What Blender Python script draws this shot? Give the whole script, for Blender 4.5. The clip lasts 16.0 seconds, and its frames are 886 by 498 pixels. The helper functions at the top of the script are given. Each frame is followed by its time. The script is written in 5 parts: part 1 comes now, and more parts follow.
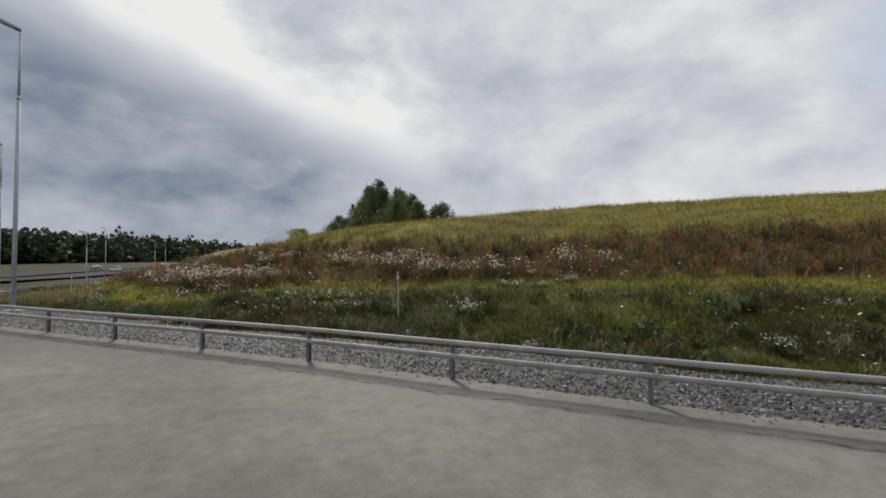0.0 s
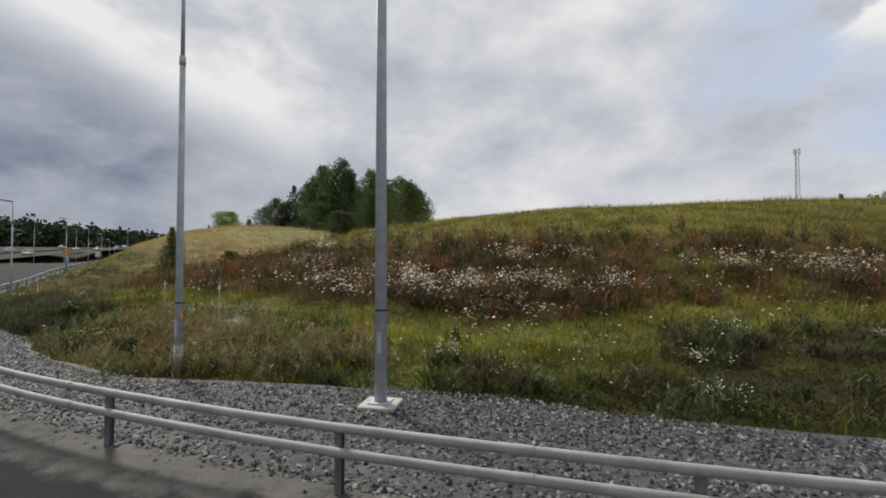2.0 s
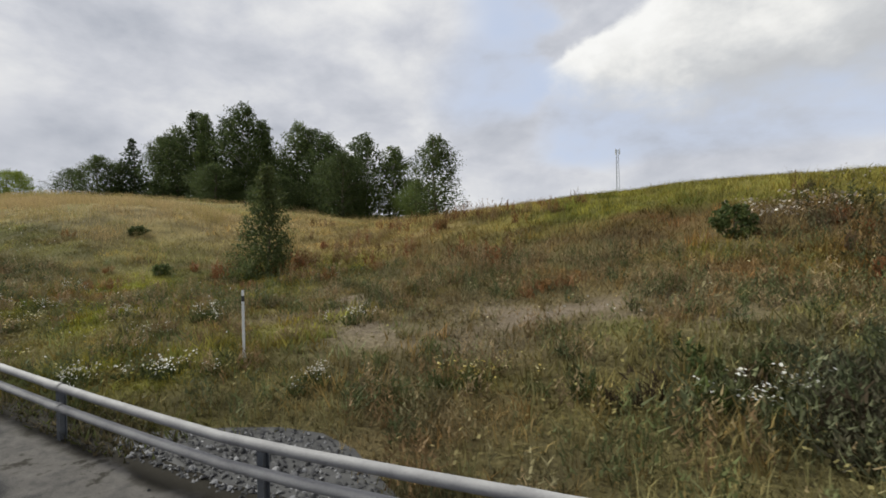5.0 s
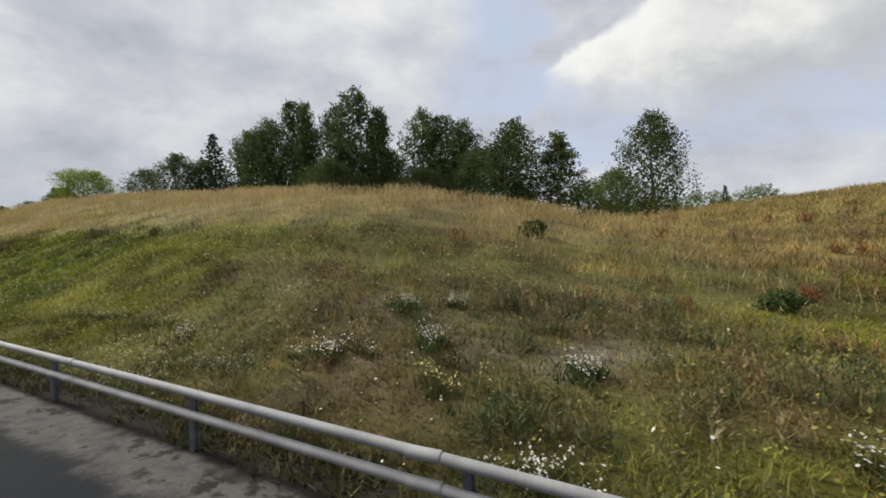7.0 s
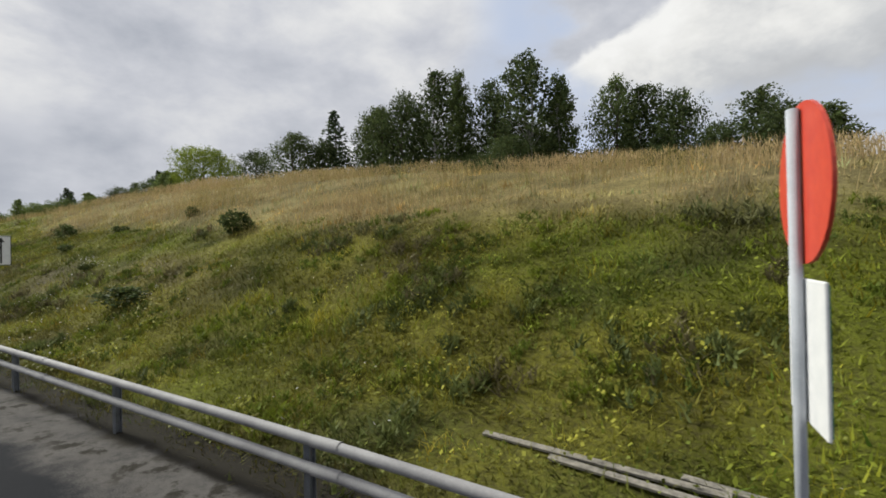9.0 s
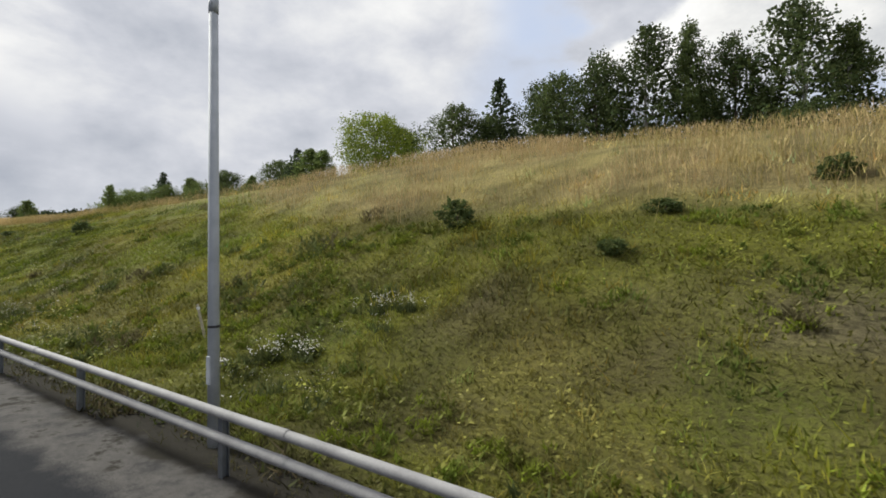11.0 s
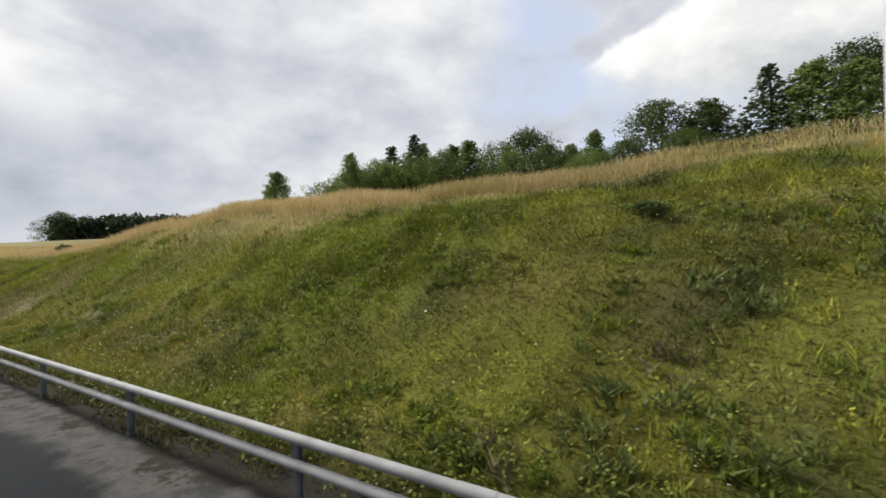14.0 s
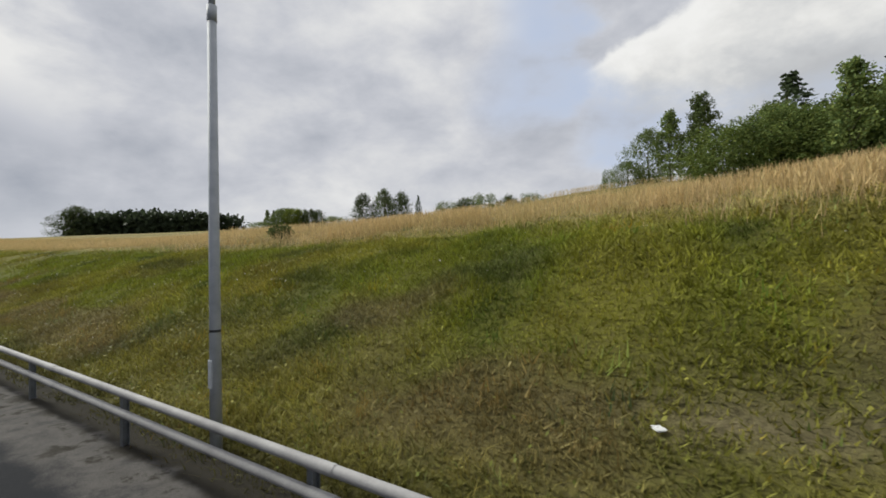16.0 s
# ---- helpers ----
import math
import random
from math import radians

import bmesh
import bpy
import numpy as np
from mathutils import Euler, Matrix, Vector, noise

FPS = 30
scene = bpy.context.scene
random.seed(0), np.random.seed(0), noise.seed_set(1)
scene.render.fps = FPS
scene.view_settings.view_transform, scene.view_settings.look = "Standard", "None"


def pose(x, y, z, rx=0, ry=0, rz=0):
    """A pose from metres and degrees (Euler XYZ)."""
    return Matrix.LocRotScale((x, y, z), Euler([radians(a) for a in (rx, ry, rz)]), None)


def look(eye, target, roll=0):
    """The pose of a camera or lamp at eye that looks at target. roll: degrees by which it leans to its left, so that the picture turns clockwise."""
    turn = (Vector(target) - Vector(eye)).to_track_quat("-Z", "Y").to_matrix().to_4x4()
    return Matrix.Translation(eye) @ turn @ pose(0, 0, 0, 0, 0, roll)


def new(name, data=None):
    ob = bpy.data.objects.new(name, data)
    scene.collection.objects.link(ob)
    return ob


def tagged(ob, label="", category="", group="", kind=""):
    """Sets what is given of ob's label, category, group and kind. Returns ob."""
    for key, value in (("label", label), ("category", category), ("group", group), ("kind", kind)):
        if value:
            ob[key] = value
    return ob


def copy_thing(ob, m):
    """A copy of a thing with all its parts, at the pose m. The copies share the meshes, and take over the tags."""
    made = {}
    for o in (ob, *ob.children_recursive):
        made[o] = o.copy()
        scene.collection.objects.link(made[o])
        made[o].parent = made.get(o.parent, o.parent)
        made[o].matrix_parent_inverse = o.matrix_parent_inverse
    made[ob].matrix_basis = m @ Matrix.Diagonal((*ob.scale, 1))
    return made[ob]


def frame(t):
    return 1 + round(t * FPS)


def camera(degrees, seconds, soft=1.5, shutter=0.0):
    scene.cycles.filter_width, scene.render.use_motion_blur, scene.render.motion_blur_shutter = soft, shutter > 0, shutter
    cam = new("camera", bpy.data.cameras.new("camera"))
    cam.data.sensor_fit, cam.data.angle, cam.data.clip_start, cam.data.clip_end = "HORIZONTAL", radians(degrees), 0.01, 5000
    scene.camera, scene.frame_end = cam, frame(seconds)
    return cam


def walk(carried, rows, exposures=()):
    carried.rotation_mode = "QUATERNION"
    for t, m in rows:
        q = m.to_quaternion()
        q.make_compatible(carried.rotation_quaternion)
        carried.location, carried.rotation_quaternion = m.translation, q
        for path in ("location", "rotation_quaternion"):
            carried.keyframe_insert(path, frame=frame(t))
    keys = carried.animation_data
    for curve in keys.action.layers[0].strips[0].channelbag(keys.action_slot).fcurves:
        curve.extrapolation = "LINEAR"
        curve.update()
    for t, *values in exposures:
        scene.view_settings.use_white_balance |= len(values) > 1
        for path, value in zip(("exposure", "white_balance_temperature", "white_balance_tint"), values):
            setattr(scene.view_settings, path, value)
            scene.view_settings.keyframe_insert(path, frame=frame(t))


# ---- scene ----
cam = camera(88.4, 16.0, soft=1.7, shutter=0.03)
PATH = [
    (0, (60.582, 27.442, 2.037), (51.117, 30.627, 2.512), -1.00),
    (0.5, (55.719, 22.828, 2.261), (46.395, 26.404, 2.793), 0.06),
    (1, (50.857, 18.839, 2.514), (41.849, 23.151, 3.021), 0.49),
    (1.5, (45.779, 15.142, 2.694), (37.068, 20.047, 2.954), 0.65),
    (2, (40.550, 11.772, 2.844), (32.217, 17.293, 3.124), -0.06),
    (2.5, (35.396, 8.730, 2.865), (27.585, 14.970, 3.111), 2.36),
    (3, (29.767, 6.510, 2.986), (22.611, 13.492, 3.176), 1.46),
    (3.2, (27.503, 5.662, 2.996), (20.833, 13.110, 3.225), 1.43),
    (4.25, (14.417, 1.729, 2.685), (8.986, 10.125, 2.784), 0.07),
    (5.3, (1.249, -0.023, 2.401), (-3.481, 8.787, 2.371), -1.30),
    (5.5, (-1.064, -0.173, 2.495), (-5.952, 8.550, 2.585), -1.90),
    (6, (-6.825, -0.344, 2.750), (-11.634, 8.423, 2.838), -1.86),
    (6.5, (-12.496, -0.400, 2.859), (-17.287, 8.377, 2.949), -2.40),
    (7, (-18.027, -0.301, 3.038), (-22.866, 8.450, 3.137), -2.15),
    (7.5, (-23.710, -0.200, 3.284), (-28.648, 8.495, 3.407), -2.16),
    (8, (-29.582, -0.196, 3.524), (-34.576, 8.466, 3.647), -1.94),
    (8.2, (-32.010, -0.129, 3.612), (-36.998, 8.538, 3.692), -1.60),
    (9.3, (-44.422, -0.028, 3.978), (-49.566, 8.547, 4.084), -1.05),
    (10.4, (-57.098, 0.023, 4.193), (-62.397, 8.503, 4.324), -0.50),
    (10.5, (-58.266, 0.043, 4.219), (-63.580, 8.513, 4.325), -0.35),
    (11, (-64.464, 0.087, 4.337), (-69.770, 8.562, 4.442), -0.32),
    (11.5, (-70.398, 0.096, 4.422), (-75.752, 8.541, 4.538), -0.35),
    (12, (-76.376, 0.129, 4.567), (-81.770, 8.548, 4.673), -0.58),
    (12.5, (-82.237, 0.125, 4.729), (-87.666, 8.523, 4.784), -1.24),
    (13, (-88.562, 0.158, 4.814), (-94.030, 8.530, 4.925), -1.00),
    (13.5, (-95.296, 0.132, 4.920), (-100.810, 8.473, 5.046), -1.28),
    (14, (-102.380, 0.017, 4.992), (-107.892, 8.360, 5.093), -1.49),
    (14.5, (-110.145, 0.060, 4.984), (-115.688, 8.383, 5.111), -1.32),
    (15, (-117.044, 0.268, 4.908), (-122.579, 8.595, 5.042), -0.85),
    (15.5, (-123.842, 0.355, 4.888), (-129.387, 8.675, 5.076), -0.43),
    (16, (-131.141, 0.326, 5.024), (-136.669, 8.659, 5.143), -0.93),
]
walk(cam, [(t, look(eye, target, roll)) for t, eye, target, roll in PATH],
     [(0.0, -0.16), (3.2, -0.20), (5.3, -0.08), (8.0, -0.14), (10.4, -0.10), (11.2, 0.05), (13.5, 0.06), (14.6, 0.06), (15.2, 0.0), (16.0, -0.20)])

# ---------------------------------------------------------------- light
SUN_AZ, SUN_EL = radians(95), radians(40)          # azimuth counted from +y towards -x
world = bpy.data.worlds.new("world")
scene.world = world
world.use_nodes = True
WT = world.node_tree


def node(nt, kind, **sets):
    n = nt.nodes.new(kind)
    for key, value in sets.items():
        if key in n.inputs:
            n.inputs[key].default_value = value
    return n


def wire(nt, a, b):
    nt.links.new(a, b)


def math_node(nt, op, a, b=0.0, clamp=False):
    n = nt.nodes.new("ShaderNodeMath")
    n.operation, n.use_clamp = op, clamp
    for i, v in enumerate((a, b)):
        if isinstance(v, (int, float)):
            n.inputs[i].default_value = v
        else:
            nt.links.new(v, n.inputs[i])
    return n.outputs[0]


def ramp(nt, fac, stops):
    n = nt.nodes.new("ShaderNodeValToRGB")
    while len(n.color_ramp.elements) < len(stops):
        n.color_ramp.elements.new(0.5)
    for e, (p, c) in zip(n.color_ramp.elements, stops):
        e.position, e.color = p, (*c, 1) if len(c) == 3 else c
    nt.links.new(fac, n.inputs[0])
    return n.outputs[0]


def mix_rgb(nt, fac, a, b, blend="MIX"):
    n = nt.nodes.new("ShaderNodeMix")
    n.data_type, n.blend_type = "RGBA", blend
    for sock, v in ((n.inputs[0], fac), (n.inputs[6], a), (n.inputs[7], b)):
        if isinstance(v, (int, float)):
            sock.default_value = v
        elif isinstance(v, tuple):
            sock.default_value = (*v, 1)
        else:
            nt.links.new(v, sock)
    return n.outputs[2]


def smooth_step(nt, x, lo, hi, a=0.0, b=1.0):
    n = nt.nodes.new("ShaderNodeMapRange")
    n.interpolation_type = "SMOOTHSTEP"
    for i, v in ((1, lo), (2, hi), (3, a), (4, b)):
        n.inputs[i].default_value = v
    nt.links.new(x, n.inputs[0])
    return n.outputs[0]


def towards(az, el):
    az, el = radians(az), radians(el)
    return (-math.sin(az) * math.cos(el), math.cos(az) * math.cos(el), math.sin(el))


sky = node(WT, "ShaderNodeTexSky")
sky.sky_type, sky.sun_disc = "NISHITA", False
sky.sun_elevation, sky.sun_rotation = SUN_EL, -SUN_AZ
coord = node(WT, "ShaderNodeTexCoord")
way = coord.outputs["Generated"]
sep = node(WT, "ShaderNodeSeparateXYZ")
wire(WT, way, sep.inputs[0])
azimuth = math_node(WT, "MULTIPLY", math_node(WT, "ARCTAN2", math_node(WT, "MULTIPLY", sep.outputs[0], -1.0), sep.outputs[1]), 57.2958)
height = math_node(WT, "MULTIPLY", math_node(WT, "ARCSINE", sep.outputs[2]), 57.2958)


def cloud_noise(scale, detail, rough, shift, distort=0.2, stretch=2.4):
    """Noise over the dome, drawn out along the horizon."""
    m = node(WT, "ShaderNodeMapping")
    m.inputs["Location"].default_value = shift
    m.inputs["Scale"].default_value = (1, 1, stretch)
    wire(WT, way, m.inputs[0])
    n = node(WT, "ShaderNodeTexNoise", Scale=scale, Detail=detail, Roughness=rough, Distortion=distort)
    wire(WT, m.outputs[0], n.inputs["Vector"])
    return n.outputs[0]


def plus(*some):
    total = some[0]
    for one in some[1:]:
        total = math_node(WT, "ADD", total, one)
    return total


def times(*some):
    total = some[0]
    for one in some[1:]:
        total = math_node(WT, "MULTIPLY", total, one)
    return total


def swing(n, gain):
    """A noise about zero."""
    return math_node(WT, "MULTIPLY", math_node(WT, "SUBTRACT", n, 0.5), gain)


big = cloud_noise(1.9, 4, 0.5, (3.1, 0.7, 0.4), 0.1, 1.9)
fine = cloud_noise(5.2, 10, 0.57, (0.4, 5.2, 1.3), 0.12, 1.8)
billow = cloud_noise(7.0, 7, 0.55, (2.2, 1.4, 3.1), 0.1, 1.3)
# the thin places: a blue gap, and pale blue under the heaped cloud
drift = plus(azimuth, swing(big, 16.0), swing(fine, 12.0))
gap = times(smooth_step(WT, drift, 9.0, 19.0), smooth_step(WT, drift, 23.0, 36.0, 1.0, 0.0), smooth_step(WT, height, 9.0, 18.0), 0.95)
low_gap = times(smooth_step(WT, azimuth, 12.0, 24.0, 0.88, 0.0), smooth_step(WT, height, 7.0, 11.0), smooth_step(WT, height, 19.0, 26.0, 1.0, 0.0))
clear = smooth_step(WT, plus(math_node(WT, "MAXIMUM", gap, low_gap), swing(fine, 1.7), swing(big, 0.5)), 0.30, 1.15)
# the dark bank low in the east of the view, with a bright rim over it
rim_line = plus(times(math_node(WT, "SUBTRACT", azimuth, 88.0), 0.36), 19.0)
under_rim = plus(rim_line, times(height, -1.0), swing(fine, 12.0))
side = smooth_step(WT, azimuth, 70.0, 92.0)
dark = times(smooth_step(WT, under_rim, -1.0, 7.0), side)
bright = times(smooth_step(WT, under_rim, -13.0, -3.0), smooth_step(WT, under_rim, -2.0, 4.0, 1.0, 0.0), smooth_step(WT, azimuth, 66.0, 80.0))
tone = plus(swing(big, 0.55), swing(fine, 1.0), 0.635, times(dark, -0.42), times(bright, 0.34), times(smooth_step(WT, azimuth, 26.0, 44.0), smooth_step(WT, azimuth, 60.0, 48.0), 0.04))
cloud = ramp(WT, tone, [(0.05, (0.19, 0.235, 0.325)), (0.36, (0.45, 0.48, 0.545)), (0.62, (0.64, 0.66, 0.715)), (0.95, (0.93, 0.93, 0.92))])
blue = mix_rgb(WT, 1.0, sky.outputs[0], (0.115, 0.105, 0.105), "MULTIPLY")
blue = mix_rgb(WT, 0.86, blue, (0.63, 0.715, 0.885))
heaven = mix_rgb(WT, clear, cloud, blue)
# the heaped white cloud: a crisp billowing upper edge, a soft grey base
crown_line = plus(times(math_node(WT, "SUBTRACT", 14.0, azimuth), 0.42), 22.0, swing(billow, 7.0), swing(fine, 3.0))
base_line = plus(times(math_node(WT, "MAXIMUM", azimuth, 0.0), 0.27), 14.2, swing(fine, 9.0))
below_crown = math_node(WT, "SUBTRACT", crown_line, height)
heap = times(smooth_step(WT, below_crown, -0.4, 1.1), smooth_step(WT, math_node(WT, "SUBTRACT", height, base_line), -2.0, 3.8), smooth_step(WT, plus(azimuth, swing(billow, 5.0)), 13.0, 17.0, 1.0, 0.0))
white = ramp(WT, plus(times(below_crown, 0.060), swing(billow, 1.3), swing(fine, 1.2)), [(0.10, (1.0, 1.0, 0.98)), (0.36, (0.90, 0.90, 0.88)), (0.75, (0.66, 0.675, 0.69)), (1.0, (0.57, 0.585, 0.605))])
heaven = mix_rgb(WT, heap, heaven, white)
haze = smooth_step(WT, sep.outputs[2], 0.0, 0.16, 0.45, 0.0)
heaven = mix_rgb(WT, haze, heaven, (0.65, 0.685, 0.74))
bg = WT.nodes["Background"]
wire(WT, heaven, bg.inputs[0])
bg.inputs[1].default_value = 1.0

sun = new("sun", bpy.data.lights.new("sun", "SUN"))
sun.data.energy, sun.data.angle, sun.data.color = 5.0, radians(11), (0.97, 0.96, 0.86)
sun.matrix_world = look(tuple(60 * v for v in towards(95, 40)), (0, 0, 0))

# ---------------------------------------------------------------- materials


def material(name):
    m = bpy.data.materials.new(name)
    m.use_nodes = True
    return m, m.node_tree, m.node_tree.nodes["Principled BSDF"]


def noise_tex(nt, scale, detail=4, rough=0.55, vec=None):
    n = node(nt, "ShaderNodeTexNoise", Scale=scale, Detail=detail, Roughness=rough)
    if vec is None:
        vec = node(nt, "ShaderNodeNewGeometry").outputs["Position"]
    wire(nt, vec, n.inputs["Vector"])
    return n.outputs[0]


def bumped(nt, bsdf, height, strength, distance):
    b = node(nt, "ShaderNodeBump", Strength=strength, Distance=distance)
    wire(nt, height, b.inputs["Height"])
    wire(nt, b.outputs[0], bsdf.inputs["Normal"])


def plain(name, c1, c2, scale=8.0, rough=0.6, metal=0.0, bump=0.0, fine=60.0, rand=0.0):
    """A surface whose colour wanders between two tones, with fine grain and relief."""
    m, nt, b = material(name)
    a = noise_tex(nt, scale)
    g = noise_tex(nt, fine, 6, 0.65)
    col = ramp(nt, math_node(nt, "ADD", math_node(nt, "MULTIPLY", a, 0.65), math_node(nt, "MULTIPLY", g, 0.35)), [(0.35, c1), (0.65, c2)])
    if rand:
        info = node(nt, "ShaderNodeObjectInfo")
        hsv = node(nt, "ShaderNodeHueSaturation")
        wire(nt, math_node(nt, "ADD", math_node(nt, "MULTIPLY", info.outputs["Random"], rand), 1 - rand / 2), hsv.inputs["Value"])
        wire(nt, col, hsv.inputs["Color"])
        col = hsv.outputs[0]
    wire(nt, col, b.inputs["Base Color"])
    wire(nt, math_node(nt, "ADD", math_node(nt, "MULTIPLY", g, 0.25), rough - 0.12), b.inputs["Roughness"])
    b.inputs["Metallic"].default_value = metal
    if bump:
        bumped(nt, b, g, 0.6, bump)
    return m


def leafy(name, tone=(1, 1, 1), through_light=0.24, rand=0.0, attr="tint"):
    """Leaves and blades: the plant's own tint from its mesh, a little light coming through."""
    m, nt, b = material(name)
    t = node(nt, "ShaderNodeAttribute")
    t.attribute_name = attr
    v = noise_tex(nt, 3.0, 3)
    col = mix_rgb(nt, 1.0, t.outputs["Color"], tone, "MULTIPLY")
    hsv = node(nt, "ShaderNodeHueSaturation", Saturation=1.0)
    wire(nt, col, hsv.inputs["Color"])
    val = math_node(nt, "ADD", math_node(nt, "MULTIPLY", v, 0.7), 0.65)
    if rand:
        info = node(nt, "ShaderNodeObjectInfo")
        val = math_node(nt, "MULTIPLY", val, math_node(nt, "ADD", math_node(nt, "MULTIPLY", info.outputs["Random"], rand), 1 - rand / 2))
    wire(nt, val, hsv.inputs["Value"])
    wire(nt, hsv.outputs[0], b.inputs["Base Color"])
    b.inputs["Roughness"].default_value = 0.62
    b.inputs["Specular IOR Level"].default_value = 0.10
    tr = node(nt, "ShaderNodeBsdfTranslucent")
    wire(nt, hsv.outputs[0], tr.inputs["Color"])
    mx = node(nt, "ShaderNodeMixShader")
    mx.inputs[0].default_value = through_light
    wire(nt, b.outputs[0], mx.inputs[1])
    wire(nt, tr.outputs[0], mx.inputs[2])
    wire(nt, mx.outputs[0], nt.nodes["Material Output"].inputs["Surface"])
    return m


M_blade = leafy("grass_blades")
M_leaf = leafy("tree_leaves", through_light=0.36, rand=0.35)
M_bark = plain("bark", (0.05, 0.04, 0.03), (0.13, 0.10, 0.075), 6, 0.9, bump=0.02)
M_birch = plain("birch_bark", (0.14, 0.13, 0.12), (0.55, 0.53, 0.50), 2.5, 0.8, bump=0.01)
M_zinc = plain("galvanised_steel", (0.34, 0.365, 0.405), (0.48, 0.505, 0.545), 5, 0.72, 0.0, 0.002, 90)
M_tube = plain("weathered_rail_steel", (0.20, 0.195, 0.20), (0.33, 0.325, 0.325), 3, 0.74, 0.0, 0.004, 45)
# paler copy of the rail steel: sheen on the curve's tubes put into the colour
M_bright = plain("pale_rail_steel", (0.22, 0.215, 0.21), (0.36, 0.355, 0.345), 3, 0.75, 0.0, 0.004, 45)
M_post = plain("post_steel", (0.11, 0.12, 0.135), (0.22, 0.235, 0.255), 6, 0.5, 0.5, 0.002)
M_concrete = plain("concrete", (0.30, 0.29, 0.27), (0.46, 0.45, 0.42), 7, 0.9, bump=0.01)
M_dark = plain("dark_plastic", (0.015, 0.015, 0.017), (0.04, 0.04, 0.045), 12, 0.5)
M_white = plain("white_sheet", (0.68, 0.69, 0.70), (0.80, 0.80, 0.80), 9, 0.45)
M_black = plain("black_film", (0.01, 0.01, 0.011), (0.025, 0.025, 0.027), 20, 0.5)
M_yellow = plain("warm_yellow_film", (0.80, 0.36, 0.02), (0.86, 0.42, 0.03), 12, 0.45)
M_red = plain("red_film", (0.55, 0.05, 0.03), (0.66, 0.08, 0.04), 12, 0.45)
M_teal = plain("green_film", (0.0, 0.14, 0.11), (0.0, 0.18, 0.14), 12, 0.45)
M_timber = plain("raw_timber", (0.30, 0.27, 0.21), (0.50, 0.45, 0.36), 14, 0.8, bump=0.006)
M_plank = plain("weathered_plank", (0.13, 0.12, 0.10), (0.30, 0.275, 0.23), 14, 0.85, bump=0.006)
M_board = plain("brown_card", (0.46, 0.29, 0.10), (0.60, 0.40, 0.16), 9, 0.8)
M_stone = plain("crushed_stone", (0.022, 0.022, 0.024), (0.075, 0.074, 0.074), 4, 0.85, bump=0.01, fine=14)
M_lens = plain("lamp_lens", (0.55, 0.56, 0.57), (0.65, 0.66, 0.67), 20, 0.25)
M_glass = plain("car_glass", (0.02, 0.025, 0.03), (0.05, 0.055, 0.06), 9, 0.12)
M_tyre = plain("tyre_rubber", (0.012, 0.012, 0.012), (0.03, 0.03, 0.03), 20, 0.85)
M_paint = plain("car_paint", (0.42, 0.43, 0.45), (0.50, 0.51, 0.53), 3, 0.3, rand=1.4)
M_facade = plain("pale_facade", (0.52, 0.53, 0.55), (0.66, 0.66, 0.67), 0.3, 0.8)
M_roof = plain("sheet_roof", (0.45, 0.47, 0.50), (0.58, 0.60, 0.62), 0.2, 0.5, 0.2)


def ground_material():
    m, nt, b = material("meadow_soil")
    t = node(nt, "ShaderNodeAttribute")
    t.attribute_name = "tint"
    a, f = noise_tex(nt, 0.9, 6, 0.6), noise_tex(nt, 14, 6, 0.7)
    # soil tones lowered, with the deep shade among the plants put into them
    soil = ramp(nt, a, [(0.3, (0.034, 0.028, 0.016)), (0.7, (0.085, 0.071, 0.038))])
    col = mix_rgb(nt, smooth_step(nt, f, 0.36, 0.60, 0.45, 1.0), soil, t.outputs["Color"])
    hsv = node(nt, "ShaderNodeHueSaturation")
    wire(nt, math_node(nt, "ADD", math_node(nt, "MULTIPLY", noise_tex(nt, 5.0, 5, 0.7), 1.2), 0.4), hsv.inputs["Value"])
    wire(nt, col, hsv.inputs["Color"])
    col = hsv.outputs[0]
    wire(nt, col, b.inputs["Base Color"])
    b.inputs["Roughness"].default_value = 0.95
    b.inputs["Specular IOR Level"].default_value = 0.1
    bumped(nt, b, f, 0.9, 0.08)
    return m


